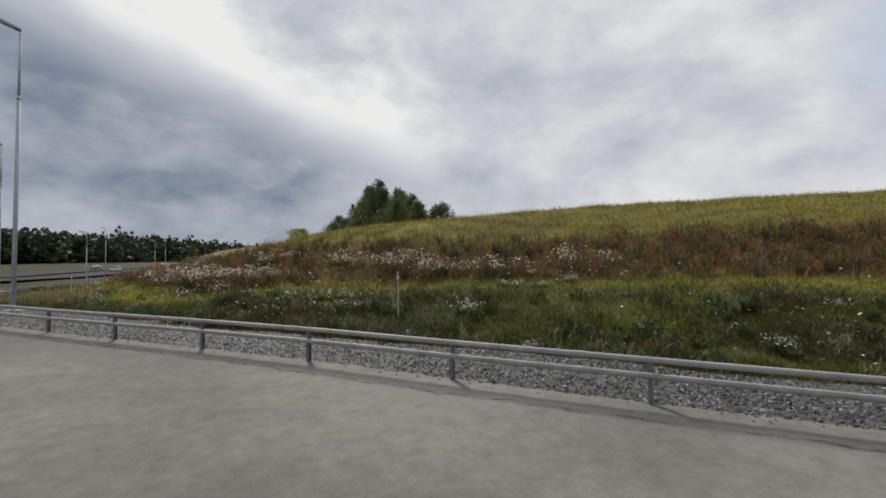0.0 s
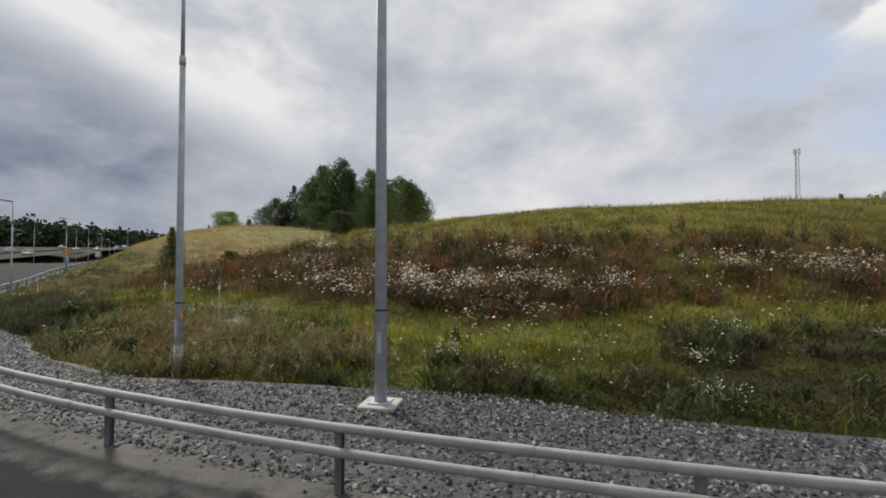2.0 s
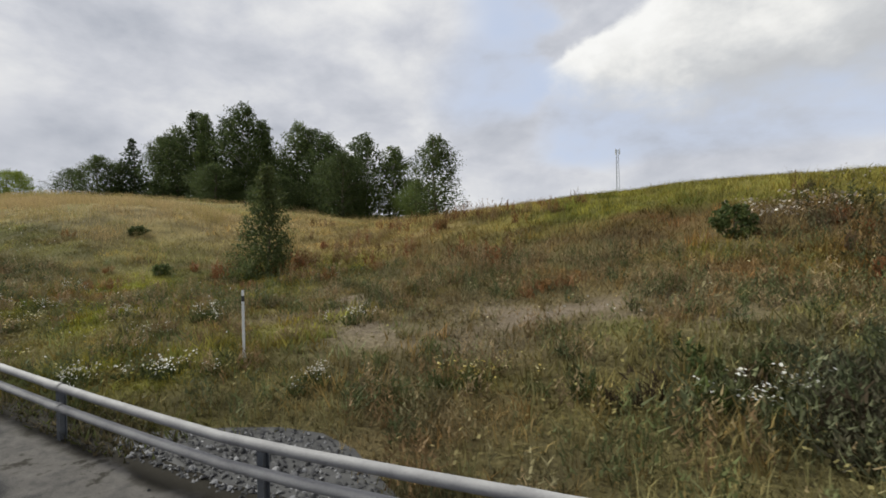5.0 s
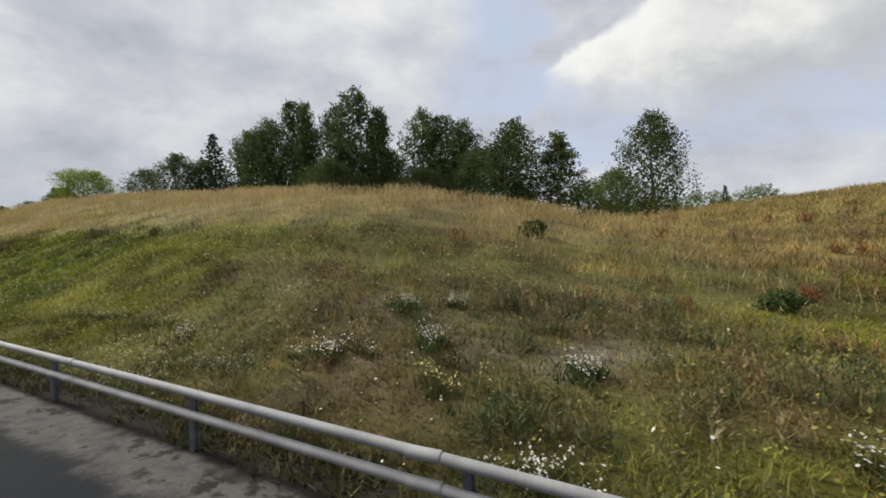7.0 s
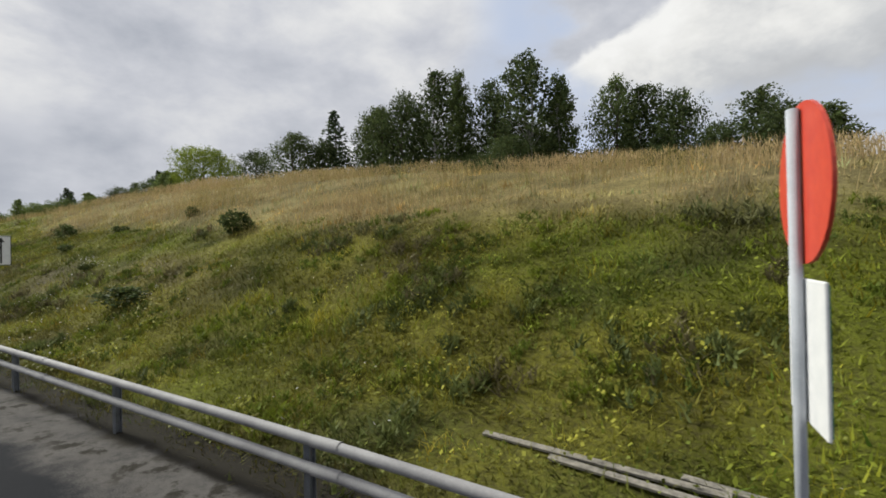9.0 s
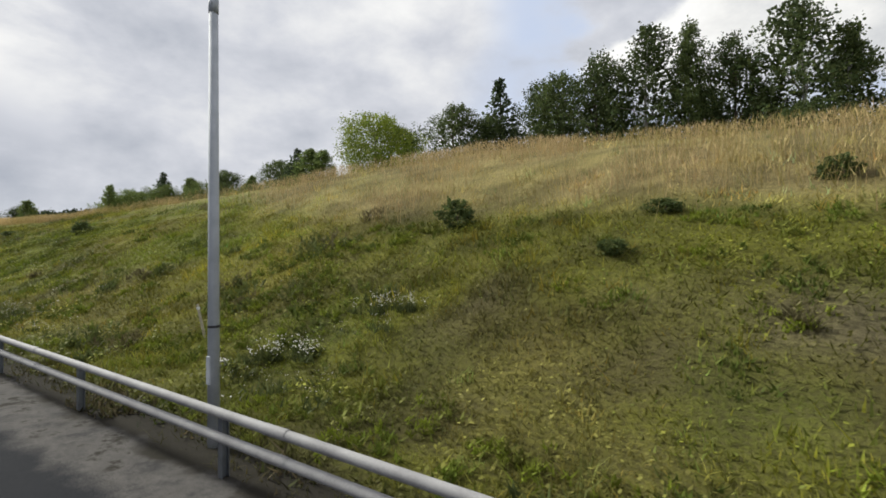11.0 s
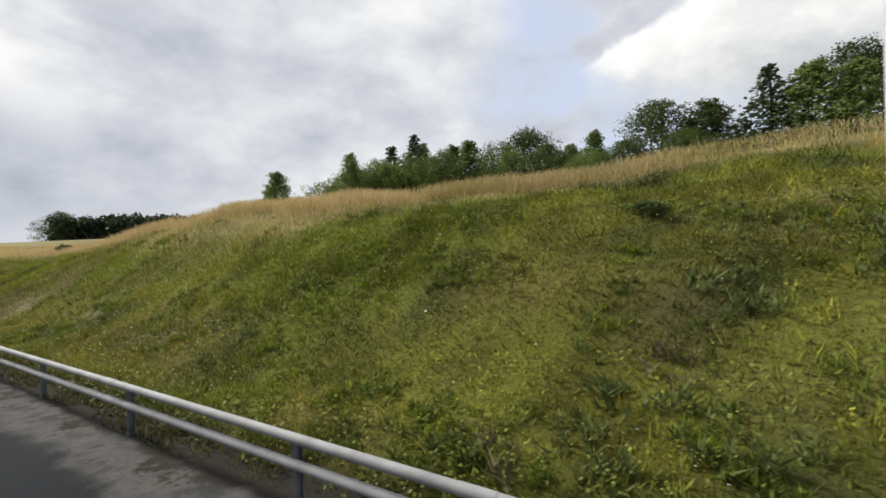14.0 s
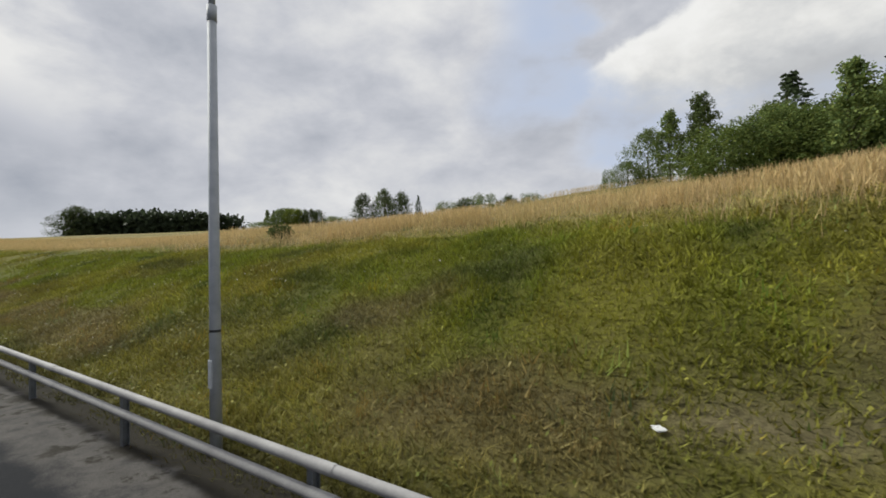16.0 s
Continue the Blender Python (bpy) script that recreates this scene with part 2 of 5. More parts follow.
def road_material(name, dusty):
    """Worn asphalt; grit gathers towards the edge by the rail, in an uneven line."""
    m, nt, b = material(name)
    uv = node(nt, "ShaderNodeUVMap")
    s = node(nt, "ShaderNodeSeparateXYZ")
    wire(nt, uv.outputs[0], s.inputs[0])
    grain, mid, wide = noise_tex(nt, 75, 5, 0.75), noise_tex(nt, 3.4, 8, 0.72), noise_tex(nt, 0.22, 5)
    tar = ramp(nt, math_node(nt, "ADD", math_node(nt, "MULTIPLY", grain, 0.6), math_node(nt, "MULTIPLY", wide, 0.4)), [(0.32, (0.008, 0.009, 0.0115)), (0.68, (0.024, 0.0255, 0.030))])
    grit = ramp(nt, math_node(nt, "ADD", math_node(nt, "MULTIPLY", grain, 0.6), math_node(nt, "MULTIPLY", mid, 0.4)), [(0.30, (0.085, 0.080, 0.074)), (0.70, (0.27, 0.252, 0.235))])
    dull = ramp(nt, math_node(nt, "ADD", math_node(nt, "MULTIPLY", grain, 0.6), math_node(nt, "MULTIPLY", mid, 0.4)), [(0.30, (0.050, 0.047, 0.044)), (0.70, (0.185, 0.172, 0.160))])
    grit = mix_rgb(nt, smooth_step(nt, s.outputs[0], 28.0, 46.0), dull, grit)      # darker grit along the straight, paler dust round the curve
    rough_edge, patch = noise_tex(nt, 1.6, 4, 0.6), noise_tex(nt, 2.1, 6, 0.68)
    edge = math_node(nt, "ADD", s.outputs[1], math_node(nt, "ADD", math_node(nt, "MULTIPLY", math_node(nt, "SUBTRACT", rough_edge, 0.5), 0.9), math_node(nt, "MULTIPLY", math_node(nt, "SUBTRACT", grain, 0.5), 0.4)))
    bend = smooth_step(nt, s.outputs[0], 12.0, 18.0)                                            # 1 beside the curve
    wear = math_node(nt, "MULTIPLY", smooth_step(nt, edge, -0.92, -0.55, 0.02, 0.85), smooth_step(nt, patch, 0.30, 0.52, 0.35, 1.0))
    wear = math_node(nt, "MULTIPLY", wear, smooth_step(nt, s.outputs[0], -80.0, -20.0, 0.80, 1.0))
    along = smooth_step(nt, s.outputs[0], 33.0, 50.0, 0.06, dusty)
    pick = math_node(nt, "MAXIMUM", wear, math_node(nt, "MULTIPLY", math_node(nt, "MULTIPLY", along, smooth_step(nt, s.outputs[0], 8.0, 30.0)), smooth_step(nt, wide, 0.25, 0.7, 0.62, 1.0)))
    humus = ramp(nt, grain, [(0.30, (0.009, 0.008, 0.006)), (0.70, (0.032, 0.028, 0.020))])      # soil and rotted leaves at the rail
    straight = smooth_step(nt, s.outputs[0], 2.0, 12.0, 1.0, 0.0)
    soil = math_node(nt, "MULTIPLY", smooth_step(nt, edge, -0.16, 0.08, 0.0, 0.96), straight)
    litter_spots = math_node(nt, "MULTIPLY", math_node(nt, "MULTIPLY", smooth_step(nt, patch, 0.53, 0.62, 0.0, 0.9), smooth_step(nt, edge, -0.75, -0.40)), straight)
    crack = math_node(nt, "MULTIPLY", math_node(nt, "MULTIPLY", smooth_step(nt, edge, -1.06, -1.00), smooth_step(nt, edge, -0.97, -0.90, 1.0, 0.0)), bend)
    crack = math_node(nt, "MULTIPLY", crack, smooth_step(nt, patch, 0.40, 0.60, 0.15, 0.75))
    dirt = math_node(nt, "MAXIMUM", math_node(nt, "MAXIMUM", soil, litter_spots), crack)
    wire(nt, mix_rgb(nt, dirt, mix_rgb(nt, pick, tar, grit), humus), b.inputs["Base Color"])
    b.inputs["Roughness"].default_value = 0.95
    b.inputs["Specular IOR Level"].default_value = 0.12
    bumped(nt, b, grain, 0.5, 0.01)
    return m


M_ground, M_road = ground_material(), road_material("asphalt", 1.0)

# ---------------------------------------------------------------- ground shape
# height of the carriageway along x
ROAD_Z = [(90, -0.8), (59.5, -0.32), (55.7, -0.14), (50.9, 0.11), (45.8, 0.29), (40.5, 0.44), (35.4, 0.465), (29.8, 0.585), (27.5, 0.595),
          (14.4, 0.285), (1.25, 0.0), (-1.06, 0.095), (-6.8, 0.35), (-12.5, 0.46), (-18.0, 0.64), (-23.7, 0.885), (-29.6, 1.125), (-44.4, 1.58),
          (-57.0, 1.79), (-64.5, 1.94), (-76.4, 2.17), (-88.6, 2.41), (-102.0, 2.59), (-124.0, 2.54), (-131.0, 2.62), (-180.0, 3.0), (-260.0, 5.0), (-480.0, 10.0)]
# line of the guard rail in plan
RAIL = [(95, 79), (80, 61), (66, 45), (60, 38.4), (56, 34), (52.4, 30), (48.5, 25.9), (45, 22), (41.9, 18.8), (38.6, 15.6), (34.7, 12.4), (31.2, 10.0),
        (27, 7.9), (22.3, 6.5), (16, 5.1), (8, 3.7), (0, 2.95), (-10, 2.83), (-20, 2.83), (-300, 2.83)]
# the bank: stations along x, offsets behind the rail, heights over the carriageway
STATIONS = [66, 50, 38, 28, 18, 8, -4, -16, -28, -44, -62, -80, -100, -120, -142, -180]
OFFSETS = [0, 3, 8, 15, 25, 40, 75]
BANK = [(0.07, 0.46, 0.70, 1.30, 2.60, 7.50),
        (0.04, -0.28, 0.91, 2.05, 4.15, 7.90),
        (-0.01, -0.23, 0.57, 2.06, 5.40, 8.20),
        (-0.15, 0.04, 0.31, 3.74, 6.20, 8.40),
        (0.17, 0.75, 1.87, 5.10, 6.80, 8.40),
        (0.32, 1.37, 2.82, 5.51, 6.90, 8.30),
        (0.46, 0.84, 2.11, 4.63, 6.50, 8.00),
        (0.52, 0.56, 1.78, 3.67, 5.20, 7.40),
        (0.85, 2.96, 4.36, 4.39, 4.30, 6.80),
        (0.79, 3.29, 5.40, 6.00, 6.60, 6.90),
        (0.72, 3.20, 6.10, 7.80, 8.30, 8.10),
        (0.72, 3.00, 6.10, 8.60, 9.30, 9.60),
        (0.88, 3.20, 5.50, 6.80, 9.60, 10.90),
        (1.08, 4.12, 4.50, 5.60, 8.20, 11.70),
        (0.80, 2.40, 3.90, 4.80, 8.00, 11.90),
        (1.00, 2.50, 3.10, 4.00, 4.50, 8.20)]


def spline(knots, x):
    """Weights of a cubic through ascending knots, held at its ends."""
    knots, x = np.asarray(knots, float), np.clip(np.asarray(x, float), knots[0], knots[-1])
    n = len(knots)
    i = np.clip(np.searchsorted(knots, x) - 1, 0, n - 2)
    h = knots[i + 1] - knots[i]
    s = (x - knots[i]) / h
    slope = np.zeros((n, n))
    for k in range(n):
        a, b = max(k - 1, 0), min(k + 1, n - 1)
        slope[k, b] += 1 / (knots[b] - knots[a])
        slope[k, a] -= 1 / (knots[b] - knots[a])
    w = np.zeros((len(x), n))
    r = np.arange(len(x))
    w[r, i] += 2 * s**3 - 3 * s**2 + 1
    w[r, i + 1] += 3 * s**2 - 2 * s**3
    w += ((s**3 - 2 * s**2 + s) * h)[:, None] * slope[i] + ((s**3 - s**2) * h)[:, None] * slope[i + 1]
    return w


def road_z(x):
    k = np.array(ROAD_Z[::-1], float)
    return np.interp(x, k[:, 0], k[:, 1])


def rail_y(x):
    k = np.array(RAIL[::-1], float)
    return spline(k[:, 0], x) @ k[:, 1]


def step(x, lo, hi):
    s = np.clip((np.asarray(x, float) - lo) / (hi - lo), 0, 1)
    return s * s * (3 - 2 * s)


LATTICE = np.random.default_rng(5).random((256, 256))


def field(x, y, size, seed=0):
    """Smooth noise from 0 to 1 over the plan, two octaves."""
    total = 0
    for octave, gain in ((1, 0.65), (2.3, 0.35)):
        u, v = np.asarray(x) * octave / size + 17.3 * seed + 500, np.asarray(y) * octave / size + 9.1 * seed + 500
        i, j = np.floor(u).astype(int), np.floor(v).astype(int)
        a, b = u - i, v - j
        a, b = a * a * (3 - 2 * a), b * b * (3 - 2 * b)
        i0, i1, j0, j1 = i % 256, (i + 1) % 256, j % 256, (j + 1) % 256
        total = total + gain * ((LATTICE[i0, j0] * (1 - a) + LATTICE[i1, j0] * a) * (1 - b) + (LATTICE[i0, j1] * (1 - a) + LATTICE[i1, j1] * a) * b)
    return total


MOTORWAY = [(150, -30), (60, -27), (-60, -24), (-160, -17), (-260, 2), (-360, 34), (-480, 84), (-640, 160)]
MOTORWAY_Z = [(150, -1.0), (20, 0.2), (-60, 1.7), (-160, 5.5), (-260, 10.0), (-360, 13.0), (-480, 15.5), (-640, 18.0)]


def motorway_z(x):
    k = np.array(MOTORWAY_Z[::-1], float)
    return np.interp(x, k[:, 0], k[:, 1])


def ground_z(x, y, bumps=True):
    x, y = np.atleast_1d(np.asarray(x, float)), np.atleast_1d(np.asarray(y, float))
    d = y - rail_y(x)
    table = np.array([[0, *row] for row in BANK], float)[::-1]
    wx, wd = spline(STATIONS[::-1], x), spline(OFFSETS, np.maximum(d, 0))
    rise = np.einsum("nk,kj,nj->n", wx, table, wd)
    rise = rise * (1 - 0.7 * np.exp(-((np.maximum(d, 0) / 2.4) ** 2)))      # nearly level at the foot
    if bumps:
        rise = rise + (field(x, y, 2.6, 1) - 0.5) * 0.34 * step(d, 1.0, 6) + (field(x, y, 9, 2) - 0.5) * 0.5 * step(d, 6, 20)
    z = road_z(x) + rise * step(d, 0.3, 1.2) - 0.07 * step(-d, -0.85, -0.45)
    far_left = motorway_z(x)
    z = z + (far_left - z) * step(-d, 14, 22)
    return z + (far_left - z) * step(-x, 185, 260) * step(-(d - 60), 0, 60)


# ---------------------------------------------------------------- mesh helpers
def net(name, verts, faces, mat, tint=None, uv=None, smooth=False):
    """A mesh of triangles or quads from arrays."""
    verts, faces = np.asarray(verts, np.float32), np.asarray(faces, np.int32)
    me = bpy.data.meshes.new(name)
    n, k = faces.shape
    me.vertices.add(len(verts))
    me.vertices.foreach_set("co", verts.ravel())
    me.loops.add(n * k)
    me.loops.foreach_set("vertex_index", faces.ravel())
    me.polygons.add(n)
    me.polygons.foreach_set("loop_start", np.arange(0, n * k, k, dtype=np.int32))
    if tint is not None:
        c = np.ones((len(verts), 4), np.float32)
        c[:, :3] = tint
        me.attributes.new("tint", "FLOAT_COLOR", "POINT").data.foreach_set("color", c.ravel())
    if uv is not None:
        me.uv_layers.new(name="UVMap").data.foreach_set("uv", np.asarray(uv, np.float32)[faces.ravel()].ravel())
    me.materials.append(mat)
    me.update(calc_edges=True)
    if smooth:
        me.polygons.foreach_set("use_smooth", np.ones(n, bool))
    return me


def part(name, bm, mat, parent, label=""):
    """A bmesh, or a mesh, as one object under a thing or a part."""
    if isinstance(bm, bpy.types.Mesh):
        me = bm
    else:
        me = bpy.data.meshes.new(name)
        bm.to_mesh(me)
        bm.free()
        me.materials.append(mat)
    ob = new(name, me)
    ob.parent = parent
    return tagged(ob, label) if label else ob


def thing(name, place, label, category, group="", turn=0.0, kind=""):
    ob = new(name)
    ob.empty_display_size = 0.2
    ob.matrix_world = pose(*place, 0, 0, turn)
    return tagged(ob, label, category, group, kind)


def box(bm, size, at=(0, 0, 0), bevel=0.0, turn=(0, 0, 0)):
    got = bmesh.ops.create_cube(bm, size=1.0, matrix=pose(*at, *turn) @ Matrix.Diagonal((*size, 1)))
    if bevel:
        edges = list({e for v in got["verts"] for e in v.link_edges})
        bmesh.ops.bevel(bm, geom=edges, offset=bevel, segments=2, affect="EDGES", profile=0.5)
    return bm


def cone(bm, r1, r2, z1, z2, at=(0, 0), sides=16):
    bmesh.ops.create_cone(bm, cap_ends=True, segments=sides, radius1=r1, radius2=r2, depth=z2 - z1, matrix=Matrix.Translation((*at, (z1 + z2) / 2)))
    return bm


def smooth(ob):
    for p in ob.data.polygons:
        p.use_smooth = True
    return ob


def sweep(points, radius, sides=10):
    """A round tube along points."""
    p = np.asarray(points, float)
    t = np.gradient(p, axis=0)
    t /= np.linalg.norm(t, axis=1)[:, None]
    side = np.cross(t, (0, 0, 1.0))
    side /= np.linalg.norm(side, axis=1)[:, None]
    up = np.cross(side, t)
    a = np.linspace(0, 2 * np.pi, sides, endpoint=False)
    r = np.broadcast_to(np.asarray(radius, float), (len(p),))
    v = p[:, None] + r[:, None, None] * (np.cos(a)[None, :, None] * side[:, None] + np.sin(a)[None, :, None] * up[:, None])
    i, j = np.meshgrid(np.arange(len(p) - 1), np.arange(sides), indexing="ij")
    k = (j + 1) % sides
    return v.reshape(-1, 3), np.stack([i * sides + j, i * sides + k, (i + 1) * sides + k, (i + 1) * sides + j], -1).reshape(-1, 4)


RNG = np.random.default_rng(11)

# ---------------------------------------------------------------- ground, road
GREEN, OLIVE, STRAW, BROWN = (0.160, 0.184, 0.022), (0.207, 0.202, 0.031), (0.44, 0.345, 0.170), (0.155, 0.100, 0.040)
DEEP, RUST, SOIL = (0.060, 0.078, 0.022), (0.19, 0.085, 0.036), (0.25, 0.20, 0.155)


def blend(a, b, w):
    return a + (np.asarray(b) - a) * np.asarray(w)[:, None]


def brown_zone(x):
    """Offsets between which tall brown weeds cover the bank beside the curve."""
    return np.interp(x, [-10, 8, 18, 26, 36, 46], [6.5, 7, 10, 13.5, 18, 18.5]), np.interp(x, [-10, 12, 20, 30, 38, 46], [20, 19, 21, 25, 31, 34])


def straw_rim(x):
    """Offset at which the tall straw begins."""
    return np.interp(x, [-139, -131, -121, -114, -109, -102, -92, -84, -77, -57, -39, -30, -26], [9.5, 7.2, 5.4, 5.8, 8.0, 12.5, 13.0, 10.8, 8.5, 7.5, 7.0, 7.2, 8.6])


def straw_share(x, d):
    """How far the tall straw has taken over, 0 to 1."""
    return step(d, straw_rim(x) - 0.4, straw_rim(x) + 0.8) * step(-x, 14, 26)


def bare(x, y):
    """Where the bank shows its soil, 0 to 1."""
    d = y - rail_y(x)
    spot = lambda cx, cd, rx, rd: np.exp(-(((x - cx) / rx) ** 2 + ((d - cd) / rd) ** 2))
    b = 0.8 * step(field(x, y, 3.2, 7), 0.70, 0.84) * step(d, 1.2, 3) * (1 - step(d, 8, 11)) * (1 - 0.75 * step(-x, 18, 30))
    b = b + 0.8 * spot(24.1, 7.4, 2.0, 0.6) + 0.8 * spot(25.4, 3.9, 0.6, 0.3) + 0.7 * spot(26.8, 7.3, 1.2, 0.4) + 0.8 * spot(-10.7, 4.2, 0.8, 0.4) + 0.5 * spot(-22.6, 3.9, 2.5, 1.6)
    b = b + 0.9 * spot(-0.5, 5.5, 3.0, 1.4) + 0.7 * spot(3.5, 7.0, 3.0, 1.2) + 0.35 * spot(-63, 4.2, 2.5, 1.2) + 0.3 * spot(-57, 5.2, 3, 1.0)
    b = b + 0.6 * spot(-113.5, 2.4, 1.3, 0.6) + 0.6 * spot(-119.2, 2.9, 1.8, 0.5) + 0.7 * spot(-124.9, 3.1, 1.5, 0.7) + 0.55 * spot(-131.0, 3.2, 1.3, 0.7) + 0.25 * spot(-99, 3.6, 2.5, 1.0)
    return np.clip(b * (0.25 + 1.0 * step(field(x, y, 0.9, 8), 0.35, 0.65)), 0, 0.9)


def cover_tint(x, y, jitter=None):
    """The colour of what grows at a place of the bank, some shade put into it."""
    d = y - rail_y(x)
    n1, n2, n3 = field(x, y, 5.5, 3), field(x, y, 1.7, 4), field(x, y, 14, 5)
    c = blend(np.tile(OLIVE, (len(x), 1)), GREEN, step(n1 + 0.4 * (n2 - 0.5), 0.40, 0.66))
    c = blend(c, DEEP, 0.75 * step(n2, 0.60, 0.84))
    c = blend(c, BROWN, (0.55 - 0.30 * step(-x, 18, 34)) * step(field(x, y, 4.0, 6), 0.56, 0.78))
    west = step(-x, 14, 24)
    rim = straw_rim(x) - 0.5 + 1.4 * (n1 - 0.5) + 0.9 * (n2 - 0.5)
    c = blend(c, STRAW, west * step(d, rim - 0.4, rim + 2.4) * (0.45 + 0.45 * n2) * (1 - 0.5 * np.exp(-(((x + 91) / 12) ** 2))))
    c = blend(c, OLIVE, west * step(d, 17, 24) * 0.45 * step(n3, 0.4, 0.7))
    b0, b1 = brown_zone(x)
    mid = (1 - step(-x, -8, 16)) * step(d, b0 - 1.2, b0 + 1.2) * (1 - step(d, b1 - 2, b1 + 1.5))
    c = blend(c, BROWN, 0.92 * mid * step(n1, 0.10, 0.45))
    c = blend(c, RUST, 0.55 * mid * step(n2, 0.52, 0.75))
    top = (1 - step(-x, -10, 12)) * step(d, b1 - 1.5, b1 + 2)
    c = blend(c, (0.24, 0.205, 0.05), 0.85 * top)
    weedy = (1 - step(x, 8, 14)) * (1 - step(-x, 26, 34)) * (1 - step(d, 13, 18))
    c = blend(c, (0.200, 0.168, 0.088), 0.55 * weedy * step(n1, 0.38, 0.62))
    c = blend(c, BROWN, 0.60 * weedy * step(n2, 0.50, 0.74))
    saddle = (1 - step(x, -8, 0)) * (1 - step(-x, 26, 32)) * step(d, 12, 17)
    c = blend(c, (0.36, 0.26, 0.11), 0.70 * saddle)
    c = blend(c, (0.19, 0.145, 0.075), (0.30 + 0.35 * step(-x, 116, 126)) * step(-x, 44, 56) * step(d, 0.8, 2.0) * (1 - step(d, 4.5, 6.5)) * step(field(x, y, 2.8, 63), 0.50, 0.66))
    c = blend(c, (0.165, 0.130, 0.066), 0.60 * (1 - step(x, 10, 16)) * (1 - step(-x, 6, 14)) * (1 - step(d, 7, 10)) * step(field(x, y, 2.0, 67), 0.30, 0.50))
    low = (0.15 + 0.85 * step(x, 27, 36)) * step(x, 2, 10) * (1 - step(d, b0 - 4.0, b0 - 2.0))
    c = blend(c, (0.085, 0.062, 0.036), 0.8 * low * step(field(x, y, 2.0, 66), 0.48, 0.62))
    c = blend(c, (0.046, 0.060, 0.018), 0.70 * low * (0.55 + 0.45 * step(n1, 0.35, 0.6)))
    c = blend(c, (0.165, 0.155, 0.04), 0.36 * step(x, 14, 22) * step(d, b0 - 4.2, b0 - 2.6) * (1 - step(d, b0 - 0.8, b0 + 0.8)))
    c = blend(c, (0.105, 0.080, 0.045), 0.72 * step(x, 13, 18) * (1 - step(d, 3.0, 4.4)))
    # shade on the bank beside the curve, put in by darkening the plant tint
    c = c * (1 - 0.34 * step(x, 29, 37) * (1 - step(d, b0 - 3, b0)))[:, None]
    c = blend(c, (0.190, 0.205, 0.034), 0.35 * step(-x, 106, 114) * (1 - step(-x, 119, 127)) * step(d, 3.0, 5.0) * (1 - step(d, rim, rim + 1.5)))
    c = blend(c, (0.17, 0.135, 0.060), 0.30 * step(-x, 114, 126) * (1 - step(d, 2.5, 4.5)))
    c = c * (1 + 0.16 * step(-x, 108, 116) * step(d, 2.5, 5.0) * (1 - step(-x, 122, 130)))[:, None]
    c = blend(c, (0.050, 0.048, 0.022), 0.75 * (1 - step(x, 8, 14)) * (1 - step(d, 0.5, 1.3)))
    even = 0.6 * step(-x, 106, 118)
    c = 1.26 * c * (0.66 + 0.60 * ((1 - even) * step(field(x, y, 0.75, 61), 0.30, 0.66) + even * 0.55) + 0.30 * (field(x, y, 2.3, 62) - 0.5))[:, None]
    if jitter is not None:
        c = c * (0.72 + 0.56 * jitter)[:, None]
    return c


def build_ground():
    xs = np.concatenate([-np.geomspace(2600, 262, 16), np.arange(-250, -165, 5.0), np.arange(-162, 72, 0.75), np.arange(75, 130, 6.0), np.geomspace(140, 2600, 12)])
    ds = np.concatenate([-np.geomspace(2600, 60, 14), np.arange(-54, -13, 5.0), [-11, -7, -3, -0.9, -0.4, 0, 0.3], np.arange(0.6, 12, 0.55), np.arange(12.4, 32, 0.95),
                         np.arange(33, 100, 3.5), np.geomspace(110, 2600, 14)])
    X, D = np.meshgrid(xs, ds, indexing="ij")
    x, d = X.ravel(), D.ravel()
    y = d + rail_y(x)
    z = ground_z(x, y)
    z[(d > -14) & (d < -0.5)] -= 0.10
    n = len(ds)
    i, j = np.meshgrid(np.arange(len(xs) - 1), np.arange(n - 1), indexing="ij")
    f = np.stack([i * n + j, (i + 1) * n + j, (i + 1) * n + j + 1, i * n + j + 1], -1).reshape(-1, 4)
    # ground darker than its plants: the shade between blades is put into the tint
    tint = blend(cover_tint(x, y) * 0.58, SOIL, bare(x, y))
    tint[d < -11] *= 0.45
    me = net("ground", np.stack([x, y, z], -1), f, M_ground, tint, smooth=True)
    return tagged(new("ground", me), "rough overgrown earth bank beside a slip road", "ground", kind="structure")


def build_road():
    xs = np.arange(-300, 94, 0.9)
    ds = np.array([-11.0, -9, -7, -5, -4, -3, -2.2, -1.5, -1.0, -0.6, -0.2, 0.2, 0.6])
    X, D = np.meshgrid(xs, ds, indexing="ij")
    x, d = X.ravel(), D.ravel()
    y = d + rail_y(x)
    z = road_z(x) + 0.012 * (field(x, y, 1.2, 9) - 0.5)
    z[np.isclose(d, 0.2)] -= 0.005
    z[np.isclose(d, 0.6)] -= 0.035
    n = len(ds)
    i, j = np.meshgrid(np.arange(len(xs) - 1), np.arange(n - 1), indexing="ij")
    f = np.stack([i * n + j, (i + 1) * n + j, (i + 1) * n + j + 1, i * n + j + 1], -1).reshape(-1, 4)
    me = net("road", np.stack([x, y, z], -1), f, M_road, uv=np.stack([x, d], -1), smooth=True)
    return tagged(new("road", me), "worn grey asphalt slip road with gritty edge", "road", kind="structure")


